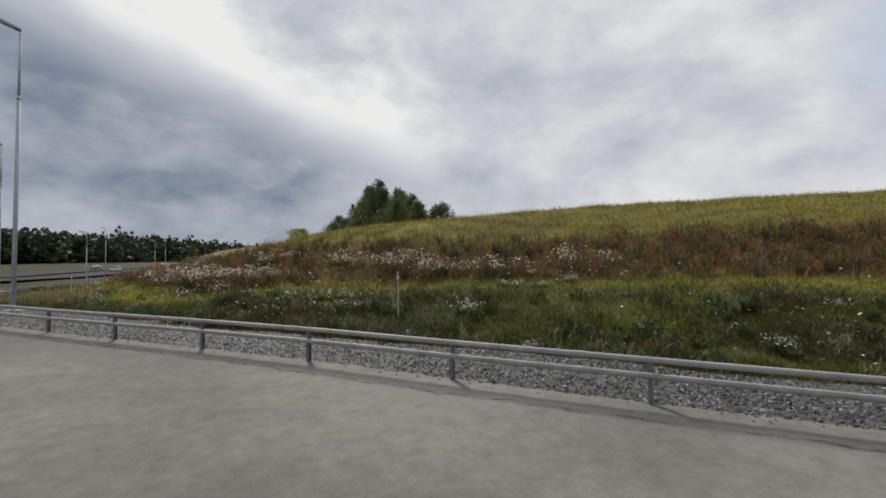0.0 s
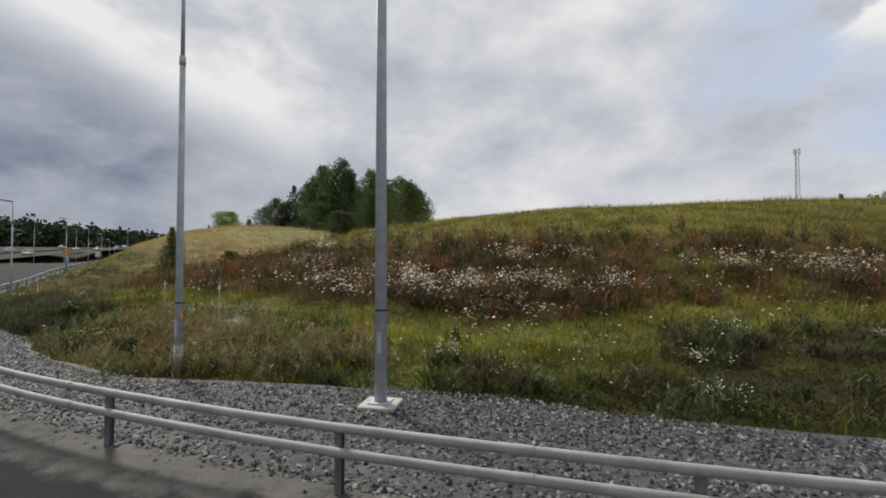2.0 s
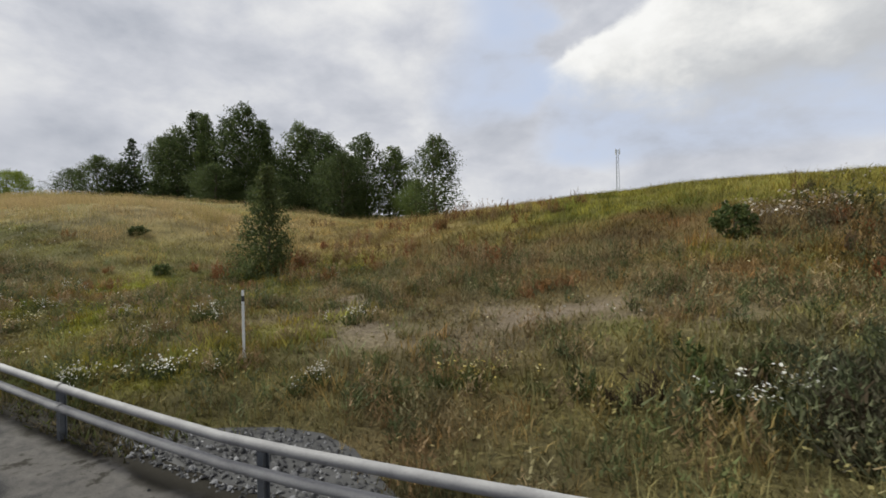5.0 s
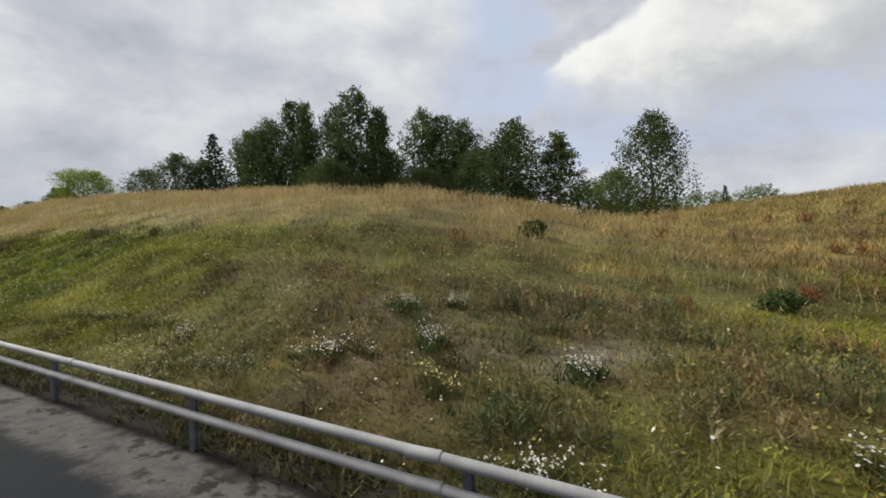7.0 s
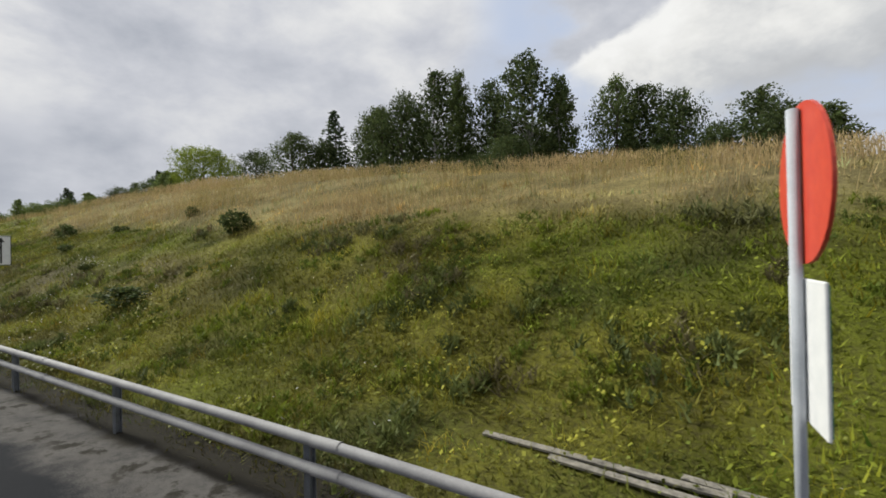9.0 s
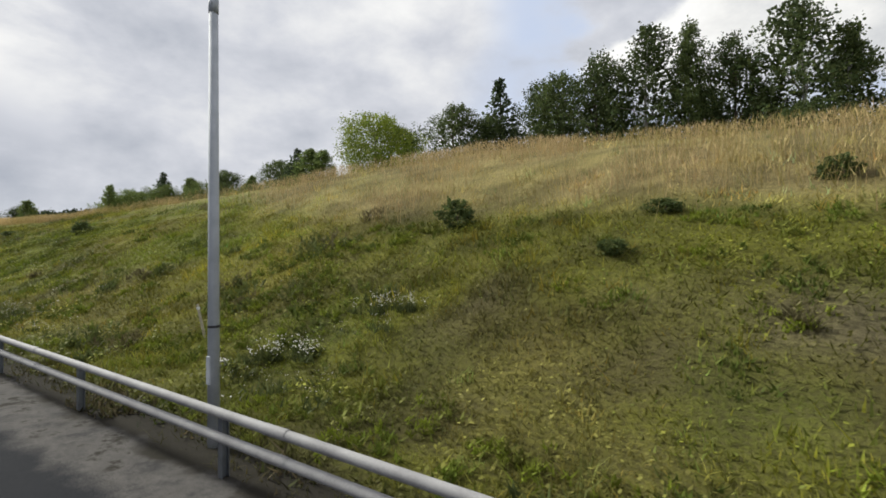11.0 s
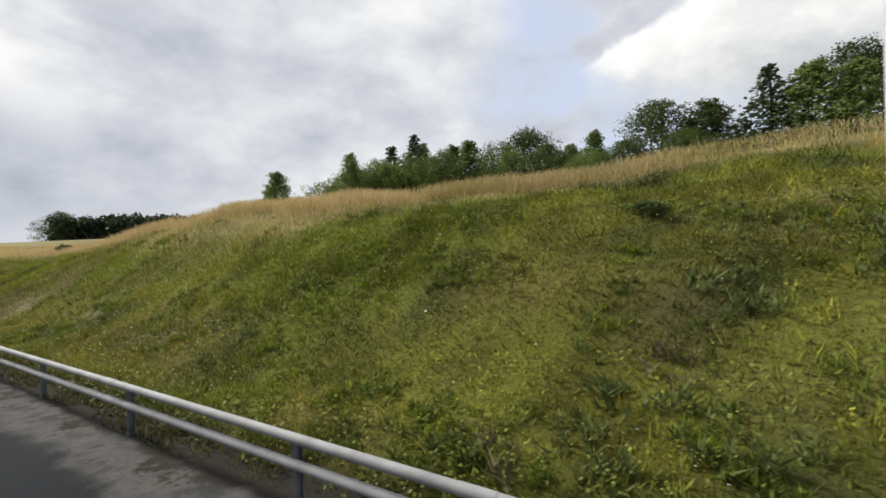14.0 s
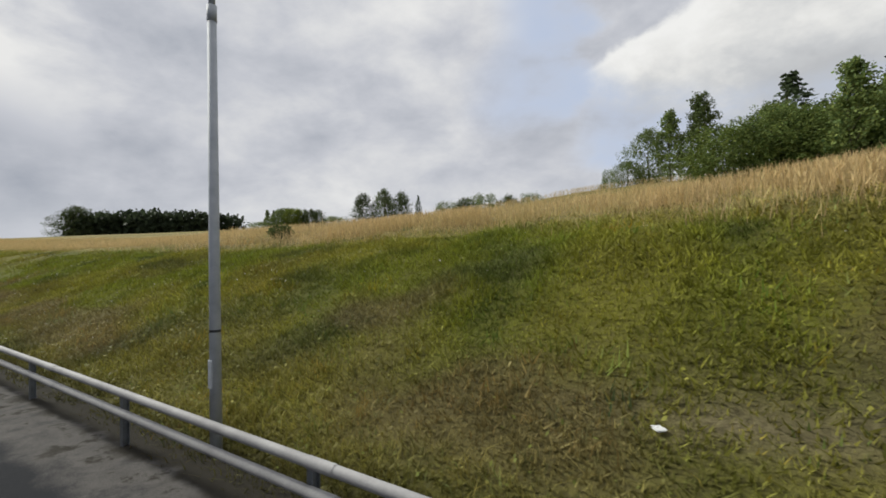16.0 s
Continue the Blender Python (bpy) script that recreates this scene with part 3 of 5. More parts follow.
def ribbon(name, line, heights, lo, hi, lift, mat, label):
    k = np.array(line[::-1], float)
    xs = np.linspace(k[0, 0], k[-1, 0], 160)
    y = spline(k[:, 0], xs) @ k[:, 1]
    rows = [np.stack([xs, y + o, heights(xs) + lift], -1) for o in np.linspace(lo, hi, 6)]
    v = np.concatenate(rows)
    n = len(xs)
    i, j = np.meshgrid(np.arange(5), np.arange(n - 1), indexing="ij")
    f = np.stack([i * n + j, i * n + j + 1, (i + 1) * n + j + 1, (i + 1) * n + j], -1).reshape(-1, 4)
    me = net(name, v, f, mat, uv=np.stack([v[:, 0] * 0 + 30, v[:, 0] * 0 - 9], -1))
    return tagged(new(name, me), label, "road", kind="structure")


build_ground()
build_road()
ribbon("motorway", MOTORWAY, motorway_z, -3, 9, 0.45, M_road, "pale asphalt motorway carriageway in the distance")
ribbon("motorway", MOTORWAY, motorway_z, -19, -7, 0.45, M_road, "pale asphalt motorway carriageway in the distance")


# ---------------------------------------------------------------- guard rail
def rail_line(step_m):
    k = np.array(RAIL[::-1], float)
    xs = np.arange(-260, 90, 0.05)
    p = np.stack([xs, spline(k[:, 0], xs) @ k[:, 1]], -1)
    s = np.concatenate([[0], np.cumsum(np.linalg.norm(np.diff(p, axis=0), axis=1))])
    at = np.arange(0, s[-1], step_m)
    return np.stack([np.interp(at, s, p[:, 0]), np.interp(at, s, p[:, 1])], -1)


def build_rail():
    rail = thing("guard_rail", (0, 0, 0), "two-tube galvanised steel guard rail beside the road", "guard rail")
    line = rail_line(1.0)
    for name, h in (("top_rail", 0.70), ("lower_rail", 0.45)):
        for a in range(0, len(line) - 6, 6):                       # tube lengths of six metres
            p = line[a:a + 7]
            pts = np.column_stack([p, road_z(p[:, 0]) + h])
            curve = p[0, 0] > 19                                   # slimmer tubes round the curve, their sheen put into a paler steel
            mat = M_bright if curve else M_tube
            v, f = sweep(pts, 0.048 if curve else 0.050)
            part(name, net(name, v, f, mat, smooth=True), mat, rail)
        for a in range(6, len(line) - 6, 6):
            p = line[a - 1:a + 2]
            mid, d = p[1], (p[2] - p[0]) / np.linalg.norm(p[2] - p[0])
            pts = np.array([[*(mid + d * s), road_z(mid[0]) + h] for s in (-0.16, 0, 0.16)])
            mat = M_bright if mid[0] > 19 else M_tube
            v, f = sweep(pts, 0.052 if mid[0] > 19 else 0.054)
            part("sleeve", net("sleeve", v, f, mat, smooth=True), mat, rail)
    bm = bmesh.new()
    box(bm, (0.075, 0.010, 0.98), (0, 0.036, 0.19), 0.002)
    box(bm, (0.075, 0.010, 0.98), (0, -0.036, 0.19), 0.002)
    box(bm, (0.009, 0.064, 0.98), (0, 0, 0.19))
    me = bpy.data.meshes.new("post")
    bm.to_mesh(me)
    bm.free()
    me.materials.append(M_post)
    fine_line = rail_line(0.05)
    spots = [1.6 + 3.37 * k for k in range(81, 104)] + [1.0 + 3.52 * k for k in range(48, 77)] + [2.6 + 3.52 * k for k in range(0, 47)]      # closer round the curve
    for at in spots:
        x, y = fine_line[int(at / 0.05)]
        dy = (rail_y([x + 0.5])[0] - rail_y([x - 0.5])[0])
        ob = new("post", me)
        ob.parent = rail
        ob.matrix_basis = pose(x - 0.06 * dy, y + 0.085, road_z(x), 0, 0, math.degrees(math.atan(dy)))


build_rail()


# ---------------------------------------------------------------- lamp posts and signs
def lamp_post(x, y, height, turn, plinth, big=1.0, label="slender galvanised street lamp post behind the guard rail"):
    z = float(ground_z(x, y)[0]) - 0.05
    if plinth:
        z += 0.16
    lamp = thing("street_lamp", (x, y, z), label, "street lamp", "lamps along the slip road", turn)
    joint = 0.76 * height
    bm = bmesh.new()
    cone(bm, 0.072 * big, 0.052 * big, 0, joint, sides=20)
    cone(bm, 0.058 * big, 0.058 * big, joint - 0.18, joint + 0.02, sides=20)
    smooth(part("lower_shaft", bm, M_zinc, lamp))
    bm = bmesh.new()
    cone(bm, 0.040 * big, 0.028 * big, joint, height - 0.12, sides=16)
    smooth(part("upper_shaft", bm, M_zinc, lamp))
    v, f = sweep([(0, 0, height - 0.16), (0, 0.0, height - 0.06), (0, -0.05, height), (0, -0.16, height + 0.03)], 0.030 * big, 8)
    part("arm", net("arm", v, f, M_zinc, smooth=True), M_zinc, lamp)
    bm = bmesh.new()
    box(bm, (0.28, 0.90, 0.12), (0, -0.44, height + 0.09), 0.04, (-9, 0, 0))
    head = part("lamp_head", bm, M_zinc, lamp, "flat grey lamp head")
    bm = bmesh.new()
    box(bm, (0.20, 0.5, 0.03), (0, -0.52, height + 0.035), 0.01, (-9, 0, 0))
    part("lens", bm, M_lens, head)
    bm = bmesh.new()
    box(bm, (0.075, 0.02, 0.34), (0, -0.066 * big, 1.02), 0.006)
    part("service_door", bm, M_zinc, lamp)
    bm = bmesh.new()
    cone(bm, 0.0715 * big, 0.0710 * big, 1.53, 1.56, sides=20)
    part("band", bm, M_dark, lamp, "dark strap")
    if plinth:
        bm = bmesh.new()
        box(bm, (0.62, 0.62, 0.40), (0, 0, -0.16), 0.03)
        part("plinth", bm, M_concrete, lamp, "square concrete footing")
        bm = bmesh.new()
        box(bm, (0.34, 0.34, 0.025), (0, 0, 0.05), 0.004)
        part("base_plate", bm, M_zinc, lamp)
    return lamp


lamp_post(33.70, 15.08, 13.5, 46, True, 1.4, "tall galvanised lamp post on a square concrete footing")
edge_lamp = lamp_post(29.48, 12.45, 8.9, 38, False, 1.1, "slender lamp post with a pale foot beside gravel")
smooth(part("foot_sleeve", cone(bmesh.new(), 0.090, 0.088, -0.1, 0.66, sides=20), M_bright, edge_lamp, "pale grey sleeve round the foot"))
part("tag", box(bmesh.new(), (0.02, 0.05, 0.13), (0.085, -0.02, 1.30), 0.004), M_yellow, edge_lamp, "small yellow tag")
for px, py in ((-7.47, 3.38), (-37.6, 3.45), (-69.78, 3.31), (-101.65, 3.45), (-136.6, 3.45), (-170.0, 3.45)):
    lamp_post(px, py, 7.3, 0, False)
for px, py in ((-58, -11.0), (-100, -9.0), (-150, -6.0), (-215, 6.5)):
    lamp_post(px, py, 11.0, 0, False, 1.3, "distant lamp post beside the motorway")


def disc(bm, r, x, y, z, thick, sides=40):
    bmesh.ops.create_cone(bm, cap_ends=True, segments=sides, radius1=r, radius2=r, depth=thick, matrix=pose(x, y, z, 0, 90, 0))
    return bm


def lettering(text, size, place, mat, parent, name):
    """Flat letters that face +x."""
    cu = bpy.data.curves.new(name, "FONT")
    cu.body, cu.size, cu.align_x, cu.align_y, cu.extrude = text, size, "CENTER", "CENTER", 0.002
    cu.offset = 0.008
    ob = new("letters", cu)
    me = bpy.data.meshes.new_from_object(ob)
    bpy.data.objects.remove(ob)
    me.materials.clear()
    me.materials.append(mat)
    part(name, me, mat, parent).matrix_basis = pose(*place, 90, 0, 90)


def speed_sign():
    x, y = -40.7, 3.18
    z = float(ground_z(x, y)[0])
    top = 4.25 - z
    sign = thing("road_sign", (x, y, z), "round yellow speed sign above a green motorway plate", "road sign", turn=7)
    bm = bmesh.new()
    cone(bm, 0.032, 0.032, -0.1, top + 0.42, sides=12)
    smooth(part("post", bm, M_zinc, sign))
    plate = part("speed_plate", disc(bmesh.new(), 0.45, 0.045, 0, top, 0.02), M_red, sign, "yellow round plate with red rim")
    part("yellow_field", disc(bmesh.new(), 0.345, 0.058, 0, top, 0.01), M_yellow, plate)
    lettering("80", 0.50, (0.066, 0, top), M_black, plate, "numerals")
    low = top - 0.93
    bm = bmesh.new()
    box(bm, (0.02, 0.62, 0.80), (0.045, 0, low), 0.008)
    board = part("motorway_plate", bm, M_white, sign, "green plate with white motorway symbol")
    bm = bmesh.new()
    box(bm, (0.008, 0.58, 0.76), (0.060, 0, low))
    part("green_field", bm, M_teal, board)
    bm = bmesh.new()
    for s in (-1, 1):                                             # two lanes that narrow upward, under a bridge
        v = [bm.verts.new((0.068, s * a, low + b)) for a, b in ((0.035, -0.32), (0.185, -0.32), (0.105, 0.10), (0.030, 0.10))]
        bm.faces.new(v)
        v = [bm.verts.new((0.068, s * a, low + b)) for a, b in ((0.026, 0.20), (0.092, 0.20), (0.060, 0.33), (0.020, 0.33))]
        bm.faces.new(v)
    box(bm, (0.004, 0.50, 0.035), (0.068, 0, low + 0.145))
    for s in (-1, 1):
        box(bm, (0.004, 0.10, 0.05), (0.068, s * 0.11, low + 0.12))
    part("motorway_symbol", bm, M_white, board)


def merge_sign():
    x, y = -61.2, 5.31
    z = float(ground_z(x, y)[0])
    sign = thing("road_sign", (x, y, z), "white lane-merge sign with black arrow on a thin post", "road sign")
    mid = 4.26 - z
    bm = bmesh.new()
    cone(bm, 0.030, 0.030, -0.05, mid + 0.5, sides=12)
    smooth(part("post", bm, M_zinc, sign))
    bm = bmesh.new()
    cone(bm, 0.10, 0.085, -0.1, 0.10, sides=14)
    part("footing", bm, M_concrete, sign)
    bm = bmesh.new()
    box(bm, (0.02, 0.70, 0.98), (0.045, 0, mid), 0.01)
    plate = part("plate", bm, M_white, sign)
    bm = bmesh.new()
    for dy, dz, sy, sz in ((0, 0.474, 0.70, 0.022), (0, -0.474, 0.70, 0.022), (0.335, 0, 0.022, 0.95), (-0.335, 0, 0.022, 0.95)):
        box(bm, (0.004, sy, sz), (0.058, dy, mid + dz))
    part("border", bm, M_black, plate)
    bm = bmesh.new()
    box(bm, (0.004, 0.045, 0.74), (0.058, 0.09, mid - 0.05))
    v = [bm.verts.new((0.060, a, mid + b)) for a, b in ((0.0, 0.27), (0.18, 0.27), (0.09, 0.43))]
    bm.faces.new(v)
    box(bm, (0.004, 0.045, 0.30), (0.058, -0.14, mid - 0.27))
    box(bm, (0.004, 0.045, 0.34), (0.058, -0.025, mid + 0.01), turn=(-43, 0, 0))
    part("arrow", bm, M_black, plate)


speed_sign()
merge_sign()


def stake(x, y, height, mat, label, band=False, r=0.028):
    z = float(ground_z(x, y)[0])
    st = thing("marker_post", (x, y, z), label, "marker post")
    bm = bmesh.new()
    cone(bm, r, r * 0.9, -0.1, height, sides=10)
    part("shaft", bm, mat, st)
    bm = bmesh.new()
    cone(bm, r * 1.06, r * 1.06, height * 0.84, height * 0.92, sides=10)
    part("band", bm, M_dark if band else M_white, st, "reflective band")
    return st


stake(43.98, 31.24, 1.75, M_timber, "thin pale wooden marker stake among weeds")
stake(24.46, 13.87, 1.55, M_timber, "thin pale wooden marker stake among weeds")
stake(-2.18, 5.70, 1.25, M_white, "white roadside delineator post with dark band", True, 0.024)
leaning = stake(-73.7, 5.5, 0.72, M_timber, "short weathered wooden stake leaning in grass")
leaning.matrix_world = leaning.matrix_world @ pose(0, 0, 0, 0, 0, 32) @ pose(0, 0, 0, 0, -13, 0)
stake(18.5, 12.6, 1.1, M_timber, "thin pale wooden marker stake among weeds")


def planks():
    for n, (x, y, turn, length) in enumerate(((-42.2, 4.62, -3, 2.4), (-41.3, 4.40, -6, 2.6), (-39.9, 4.36, -2, 2.2), (-39.2, 4.12, -5, 1.9), (-40.6, 4.58, -8, 1.6), (-38.8, 4.40, -1, 1.5))):
        bm = box(bmesh.new(), (length, 0.085, 0.030), bevel=0.004)
        me = bpy.data.meshes.new("plank")
        bm.to_mesh(me)
        bm.free()
        me.materials.append(M_plank)
        ob = tagged(new("plank", me), "loose weathered plank lying in the grass", "plank", "planks on the bank")
        z0, z1 = ground_z(x - length / 2, y)[0], ground_z(x + length / 2, y)[0]
        ob.matrix_world = pose(x, y, (z0 + z1) / 2 + 0.045 + 0.025 * (n % 3), 8, math.degrees(math.atan2(z0 - z1, length)), turn)


planks()


def mast():
    z = float(ground_z(-22.3, 199.9)[0])
    m = thing("radio_mast", (-22.3, 199.9, z), "tall grey lattice radio mast beyond the hill", "radio mast")
    top = 41.6 - z
    for a in range(3):
        c, s = math.cos(a * 2.094), math.sin(a * 2.094)
        v, f = sweep([(1.1 * c, 1.1 * s, -0.5), (0.75 * c, 0.75 * s, top * 0.5), (0.5 * c, 0.5 * s, top)], 0.10, 6)
        part("leg", net("leg", v, f, M_zinc), M_zinc, m)
    for k in range(16):
        z0, z1 = top * k / 16, top * (k + 1) / 16
        r0, r1 = 1.1 - 0.6 * k / 16, 1.1 - 0.6 * (k + 1) / 16
        for a in range(3):
            p = (r0 * math.cos(a * 2.094), r0 * math.sin(a * 2.094), z0)
            q = (r1 * math.cos((a + 1) * 2.094), r1 * math.sin((a + 1) * 2.094), z1)
            v, f = sweep([p, tuple((u + w) / 2 for u, w in zip(p, q)), q], 0.05, 5)
            part("brace", net("brace", v, f, M_zinc), M_zinc, m)
    for a in range(3):
        bm = box(bmesh.new(), (0.35, 0.2, 2.4), (0.95 * math.cos(a * 2.094), 0.95 * math.sin(a * 2.094), top - 1.0), 0.03)
        part("antenna", bm, M_white, m)


mast()


# ---------------------------------------------------------------- plants
def blades(x, y, h, w, tint, lean=0.35, bend=False, z=None):
    """Blades of grass: one triangle each, or three where they bend."""
    n = len(x)
    z = ground_z(x, y) - 0.03 if z is None else z
    a, q = RNG.random(n) * 2 * np.pi, RNG.random(n) * 2 * np.pi
    base = np.stack([x, y, z], -1)
    side = np.stack([np.cos(a), np.sin(a), 0 * a], -1) * (w / 2)[:, None]
    tilt = np.stack([np.cos(q), np.sin(q), 0 * q], -1) * (h * lean * RNG.random(n))[:, None]
    up = np.array([0, 0, 1.0])
    if not bend:
        v = np.stack([base - side, base + side, base + tilt + up * h[:, None]], 1).reshape(-1, 3)
        return v, np.arange(3 * n).reshape(n, 3), np.repeat(tint, 3, 0)
    mid = base + tilt * 0.35 + up * (0.58 * h)[:, None]
    tip = base + tilt * 1.5 + up * (0.92 * h)[:, None]
    v = np.stack([base - side, base + side, mid - side * 0.8, mid + side * 0.8, tip], 1).reshape(-1, 3)
    f = np.array([[0, 1, 3], [0, 3, 2], [2, 3, 4]])
    return v, (np.arange(n)[:, None, None] * 5 + f).reshape(-1, 3), np.repeat(tint, 5, 0)


def join(pieces):
    v, f, t, n = [], [], [], 0
    for a, b, c in pieces:
        v.append(a), f.append(b + n), t.append(c)
        n += len(a)
    return np.concatenate(v), np.concatenate(f), np.concatenate(t)


def stuff(name, pieces, label, category, mat=None):
    v, f, t = join(pieces)
    return tagged(new(name, net(name, v, f, mat or M_blade, t)), label, category, kind="stuff")


def scatter(n, x0, x1, d0, d1):
    x, d = RNG.uniform(x0, x1, n), RNG.uniform(d0, d1, n)
    return x, d + rail_y(x), d


def gravel_edge(x, y):
    """Offset behind the rail at which plants begin."""
    e = step(x, 13, 19) * (2.0 + 2.1 * step(x, 29.5, 33.5) - 0.9 * step(x, 38, 44) + 1.0 * (field(x, y, 3, 12) - 0.5)) + 1.35 * np.exp(-(((x - 0.6) / 1.9) ** 2))
    return e + (0.30 + 0.45 * field(x, y, 1.3, 13)) * (0.40 + 0.60 * step(x, 10, 14))


def tufts(clumps, per, x0, x1, d0, d1, tall, wide, spread, bend):
    """Tussocks: blades that spring from shared roots, each tussock of one tone and height."""
    x, y, d = scatter(clumps, x0, x1, d0, d1)
    lush = field(x, y, 2.1, 21)
    keep = (RNG.random(clumps) > 0.95 * bare(x, y)) & (d > gravel_edge(x, y)) & (RNG.random(clumps) < 0.30 + 1.1 * lush) & (RNG.random(clumps) > 0.6 * straw_share(x, d))
    x, y, d, lush = x[keep], y[keep], d[keep], lush[keep]
    n = len(x)
    east = step(x, -12, 8)
    h = tall * (0.45 + 1.0 * lush) * (0.45 + 1.1 * RNG.random(n) ** 1.5)
    h = h * (1 + 0.6 * east * (1 - step(d, 20, 28)) + 0.2 * (1 - step(-x, 24, 34)) * (1 - east))
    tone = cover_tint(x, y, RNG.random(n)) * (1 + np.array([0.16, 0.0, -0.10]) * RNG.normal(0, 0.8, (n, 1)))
    r = spread * (0.5 + 1.0 * RNG.random(n))
    bx = np.repeat(x, per) + RNG.normal(0, 1, n * per) * np.repeat(r, per)
    by = np.repeat(y, per) + RNG.normal(0, 1, n * per) * np.repeat(r, per)
    m = n * per
    out = bx * 0 + by - rail_y(bx) > 0.02
    bx, by = bx[out], by[out]
    hh, tt = np.repeat(h, per)[out], np.repeat(tone, per, 0)[out]
    m = len(bx)
    return blades(bx, by, hh * (0.45 + 0.75 * RNG.random(m)), wide * (0.6 + 0.8 * RNG.random(m)), np.clip(tt * (0.72 + 0.5 * RNG.random((m, 1))), 0.005, 1), 1.0, bend)


def meadow():
    stuff("meadow_grass", [tufts(9000, 20, -185, 66, 0.2, 2.6, 0.16, 0.012, 0.13, True), tufts(4600, 14, -185, 66, 0.0, 0.9, 0.14, 0.010, 0.10, True)], "mixed green and brown grass at the foot of the bank", "grass")
    stuff("meadow_grass", [tufts(17000, 18, -190, 66, 2.3, 11.5, 0.17, 0.034, 0.17, False), tufts(10000, 13, -235, 66, 10.5, 27.0, 0.30, 0.036, 0.26, False)], "rough olive grass covering the bank", "grass")
    stuff("meadow_grass", [tufts(16000, 12, -60, 66, 26.0, 84.0, 0.24, 0.048, 0.5, False)], "yellowing grass on the crest of the bank", "grass")


def straw_band():
    """Tall dry grass with pale seed heads towards the crest."""
    out = []
    for n, x0, x1, d0, d1, k in ((190000, -235, -10, 3.8, 20, 1.0), (50000, -235, -10, 20, 45, 1.5), (80000, -147, -103, 3.8, 13, 0.8)):
        x, y, d = scatter(n, x0, x1, d0, d1)
        n1, n2 = field(x, y, 5.5, 3), field(x, y, 1.7, 4)
        rim = straw_rim(x) - 0.4 + 1.4 * (n1 - 0.5) + 0.9 * (n2 - 0.5)
        keep = RNG.random(n) < step(d, rim - 0.6, rim + 2.4) * (0.08 + 1.1 * step(n2, 0.32, 0.72)) * np.maximum(0.35 + 0.65 * step(field(x, y, 6, 71), 0.34, 0.58), 0.9 * step(-x, 108, 116)) * (1 - 0.75 * np.exp(-(((x + 91) / 12) ** 2))) * step(-x, 12, 26)
        x, y, d = x[keep], y[keep], d[keep]
        m = len(x)
        tint = blend(np.tile(STRAW, (m, 1)), (0.39, 0.285, 0.150), RNG.random(m)) * (0.85 + 0.40 * RNG.random(m))[:, None]
        tint = blend(tint, OLIVE, (0.75 - 0.5 * step(-x, 108, 116)) * step(field(x, y, 3.4, 72), 0.45, 0.65) * RNG.random(m)) * (1 + 0.22 * step(-x, 108, 116))[:, None]
        h = (0.38 + 0.42 * RNG.random(m)) * (0.75 + 0.5 * field(x, y, 2, 31)) * (1 - 0.22 * step(-x, 98, 112))
        z = ground_z(x, y) - 0.03
        out.append(blades(x, y, h, 0.012 * k + 0.010 * RNG.random(m), tint, 0.40, z=z))
        out.append(blades(x + RNG.normal(0, 0.05, m), y + RNG.normal(0, 0.05, m), 0.16 + 0.1 * RNG.random(m), 0.024 * k + 0 * h, tint * 1.12, 0.8, z=z + h * 0.72))
    stuff("straw_grass", out, "tall dry straw-coloured grass with seed heads", "grass")


def weeds(n, x0, x1, d0, d1, tall, tints, name, label, mask=None, leaf=0.05):
    """Upright stalks with small leaves and a plume at the tip."""
    g = n // 9
    x, y, d = scatter(g, x0, x1, d0, d1)
    keep = (d > gravel_edge(x, y) + 0.15) & (RNG.random(g) > bare(x, y)) & (RNG.random(g) > 0.7 * straw_share(x, d - 0.8))
    if mask is not None:
        keep &= RNG.random(g) < mask(x, y, d)
    x, y = x[keep], y[keep]
    size, tone = 0.5 + 0.8 * RNG.random(len(x)), RNG.integers(0, len(tints), len(x))
    x, y, size, tone = (np.repeat(q, 9) for q in (x, y, size, tone))
    m = len(x)
    x, y = x + RNG.normal(0, 0.20, m) * size, y + RNG.normal(0, 0.20, m) * size
    z = ground_z(x, y) - 0.03
    h = tall * size * (0.55 + 0.6 * RNG.random(m))
    base = np.asarray(tints)[tone] * (0.65 + 0.7 * RNG.random(m))[:, None]
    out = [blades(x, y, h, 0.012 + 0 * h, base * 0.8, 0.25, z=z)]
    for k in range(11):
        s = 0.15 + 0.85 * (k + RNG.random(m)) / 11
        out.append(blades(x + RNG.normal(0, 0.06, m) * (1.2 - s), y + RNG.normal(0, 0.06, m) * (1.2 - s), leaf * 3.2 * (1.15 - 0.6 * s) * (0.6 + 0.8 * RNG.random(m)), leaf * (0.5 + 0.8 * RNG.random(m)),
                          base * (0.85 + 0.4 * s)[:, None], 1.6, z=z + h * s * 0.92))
    return stuff(name, out, label, "weeds")


def blossoms(x, y, z, r, tint):
    """Small six-sided flower heads that face up and outwards."""
    n = len(x)
    a = np.arange(6) * np.pi / 3
    tx, ty = RNG.normal(0, 0.45, n), RNG.normal(-0.25, 0.45, n)
    ring = np.stack([np.cos(a)[None] * r[:, None], np.sin(a)[None] * r[:, None], np.zeros((n, 6))], -1)
    ring[..., 2] = ring[..., 0] * tx[:, None] + ring[..., 1] * ty[:, None]
    v = (ring + np.stack([x, y, z], -1)[:, None]).reshape(-1, 3)
    f = np.array([[0, 1, 2], [0, 2, 3], [0, 3, 4], [0, 4, 5]])
    return v, (np.arange(n)[:, None, None] * 6 + f).reshape(-1, 3), np.repeat(tint, 6, 0)


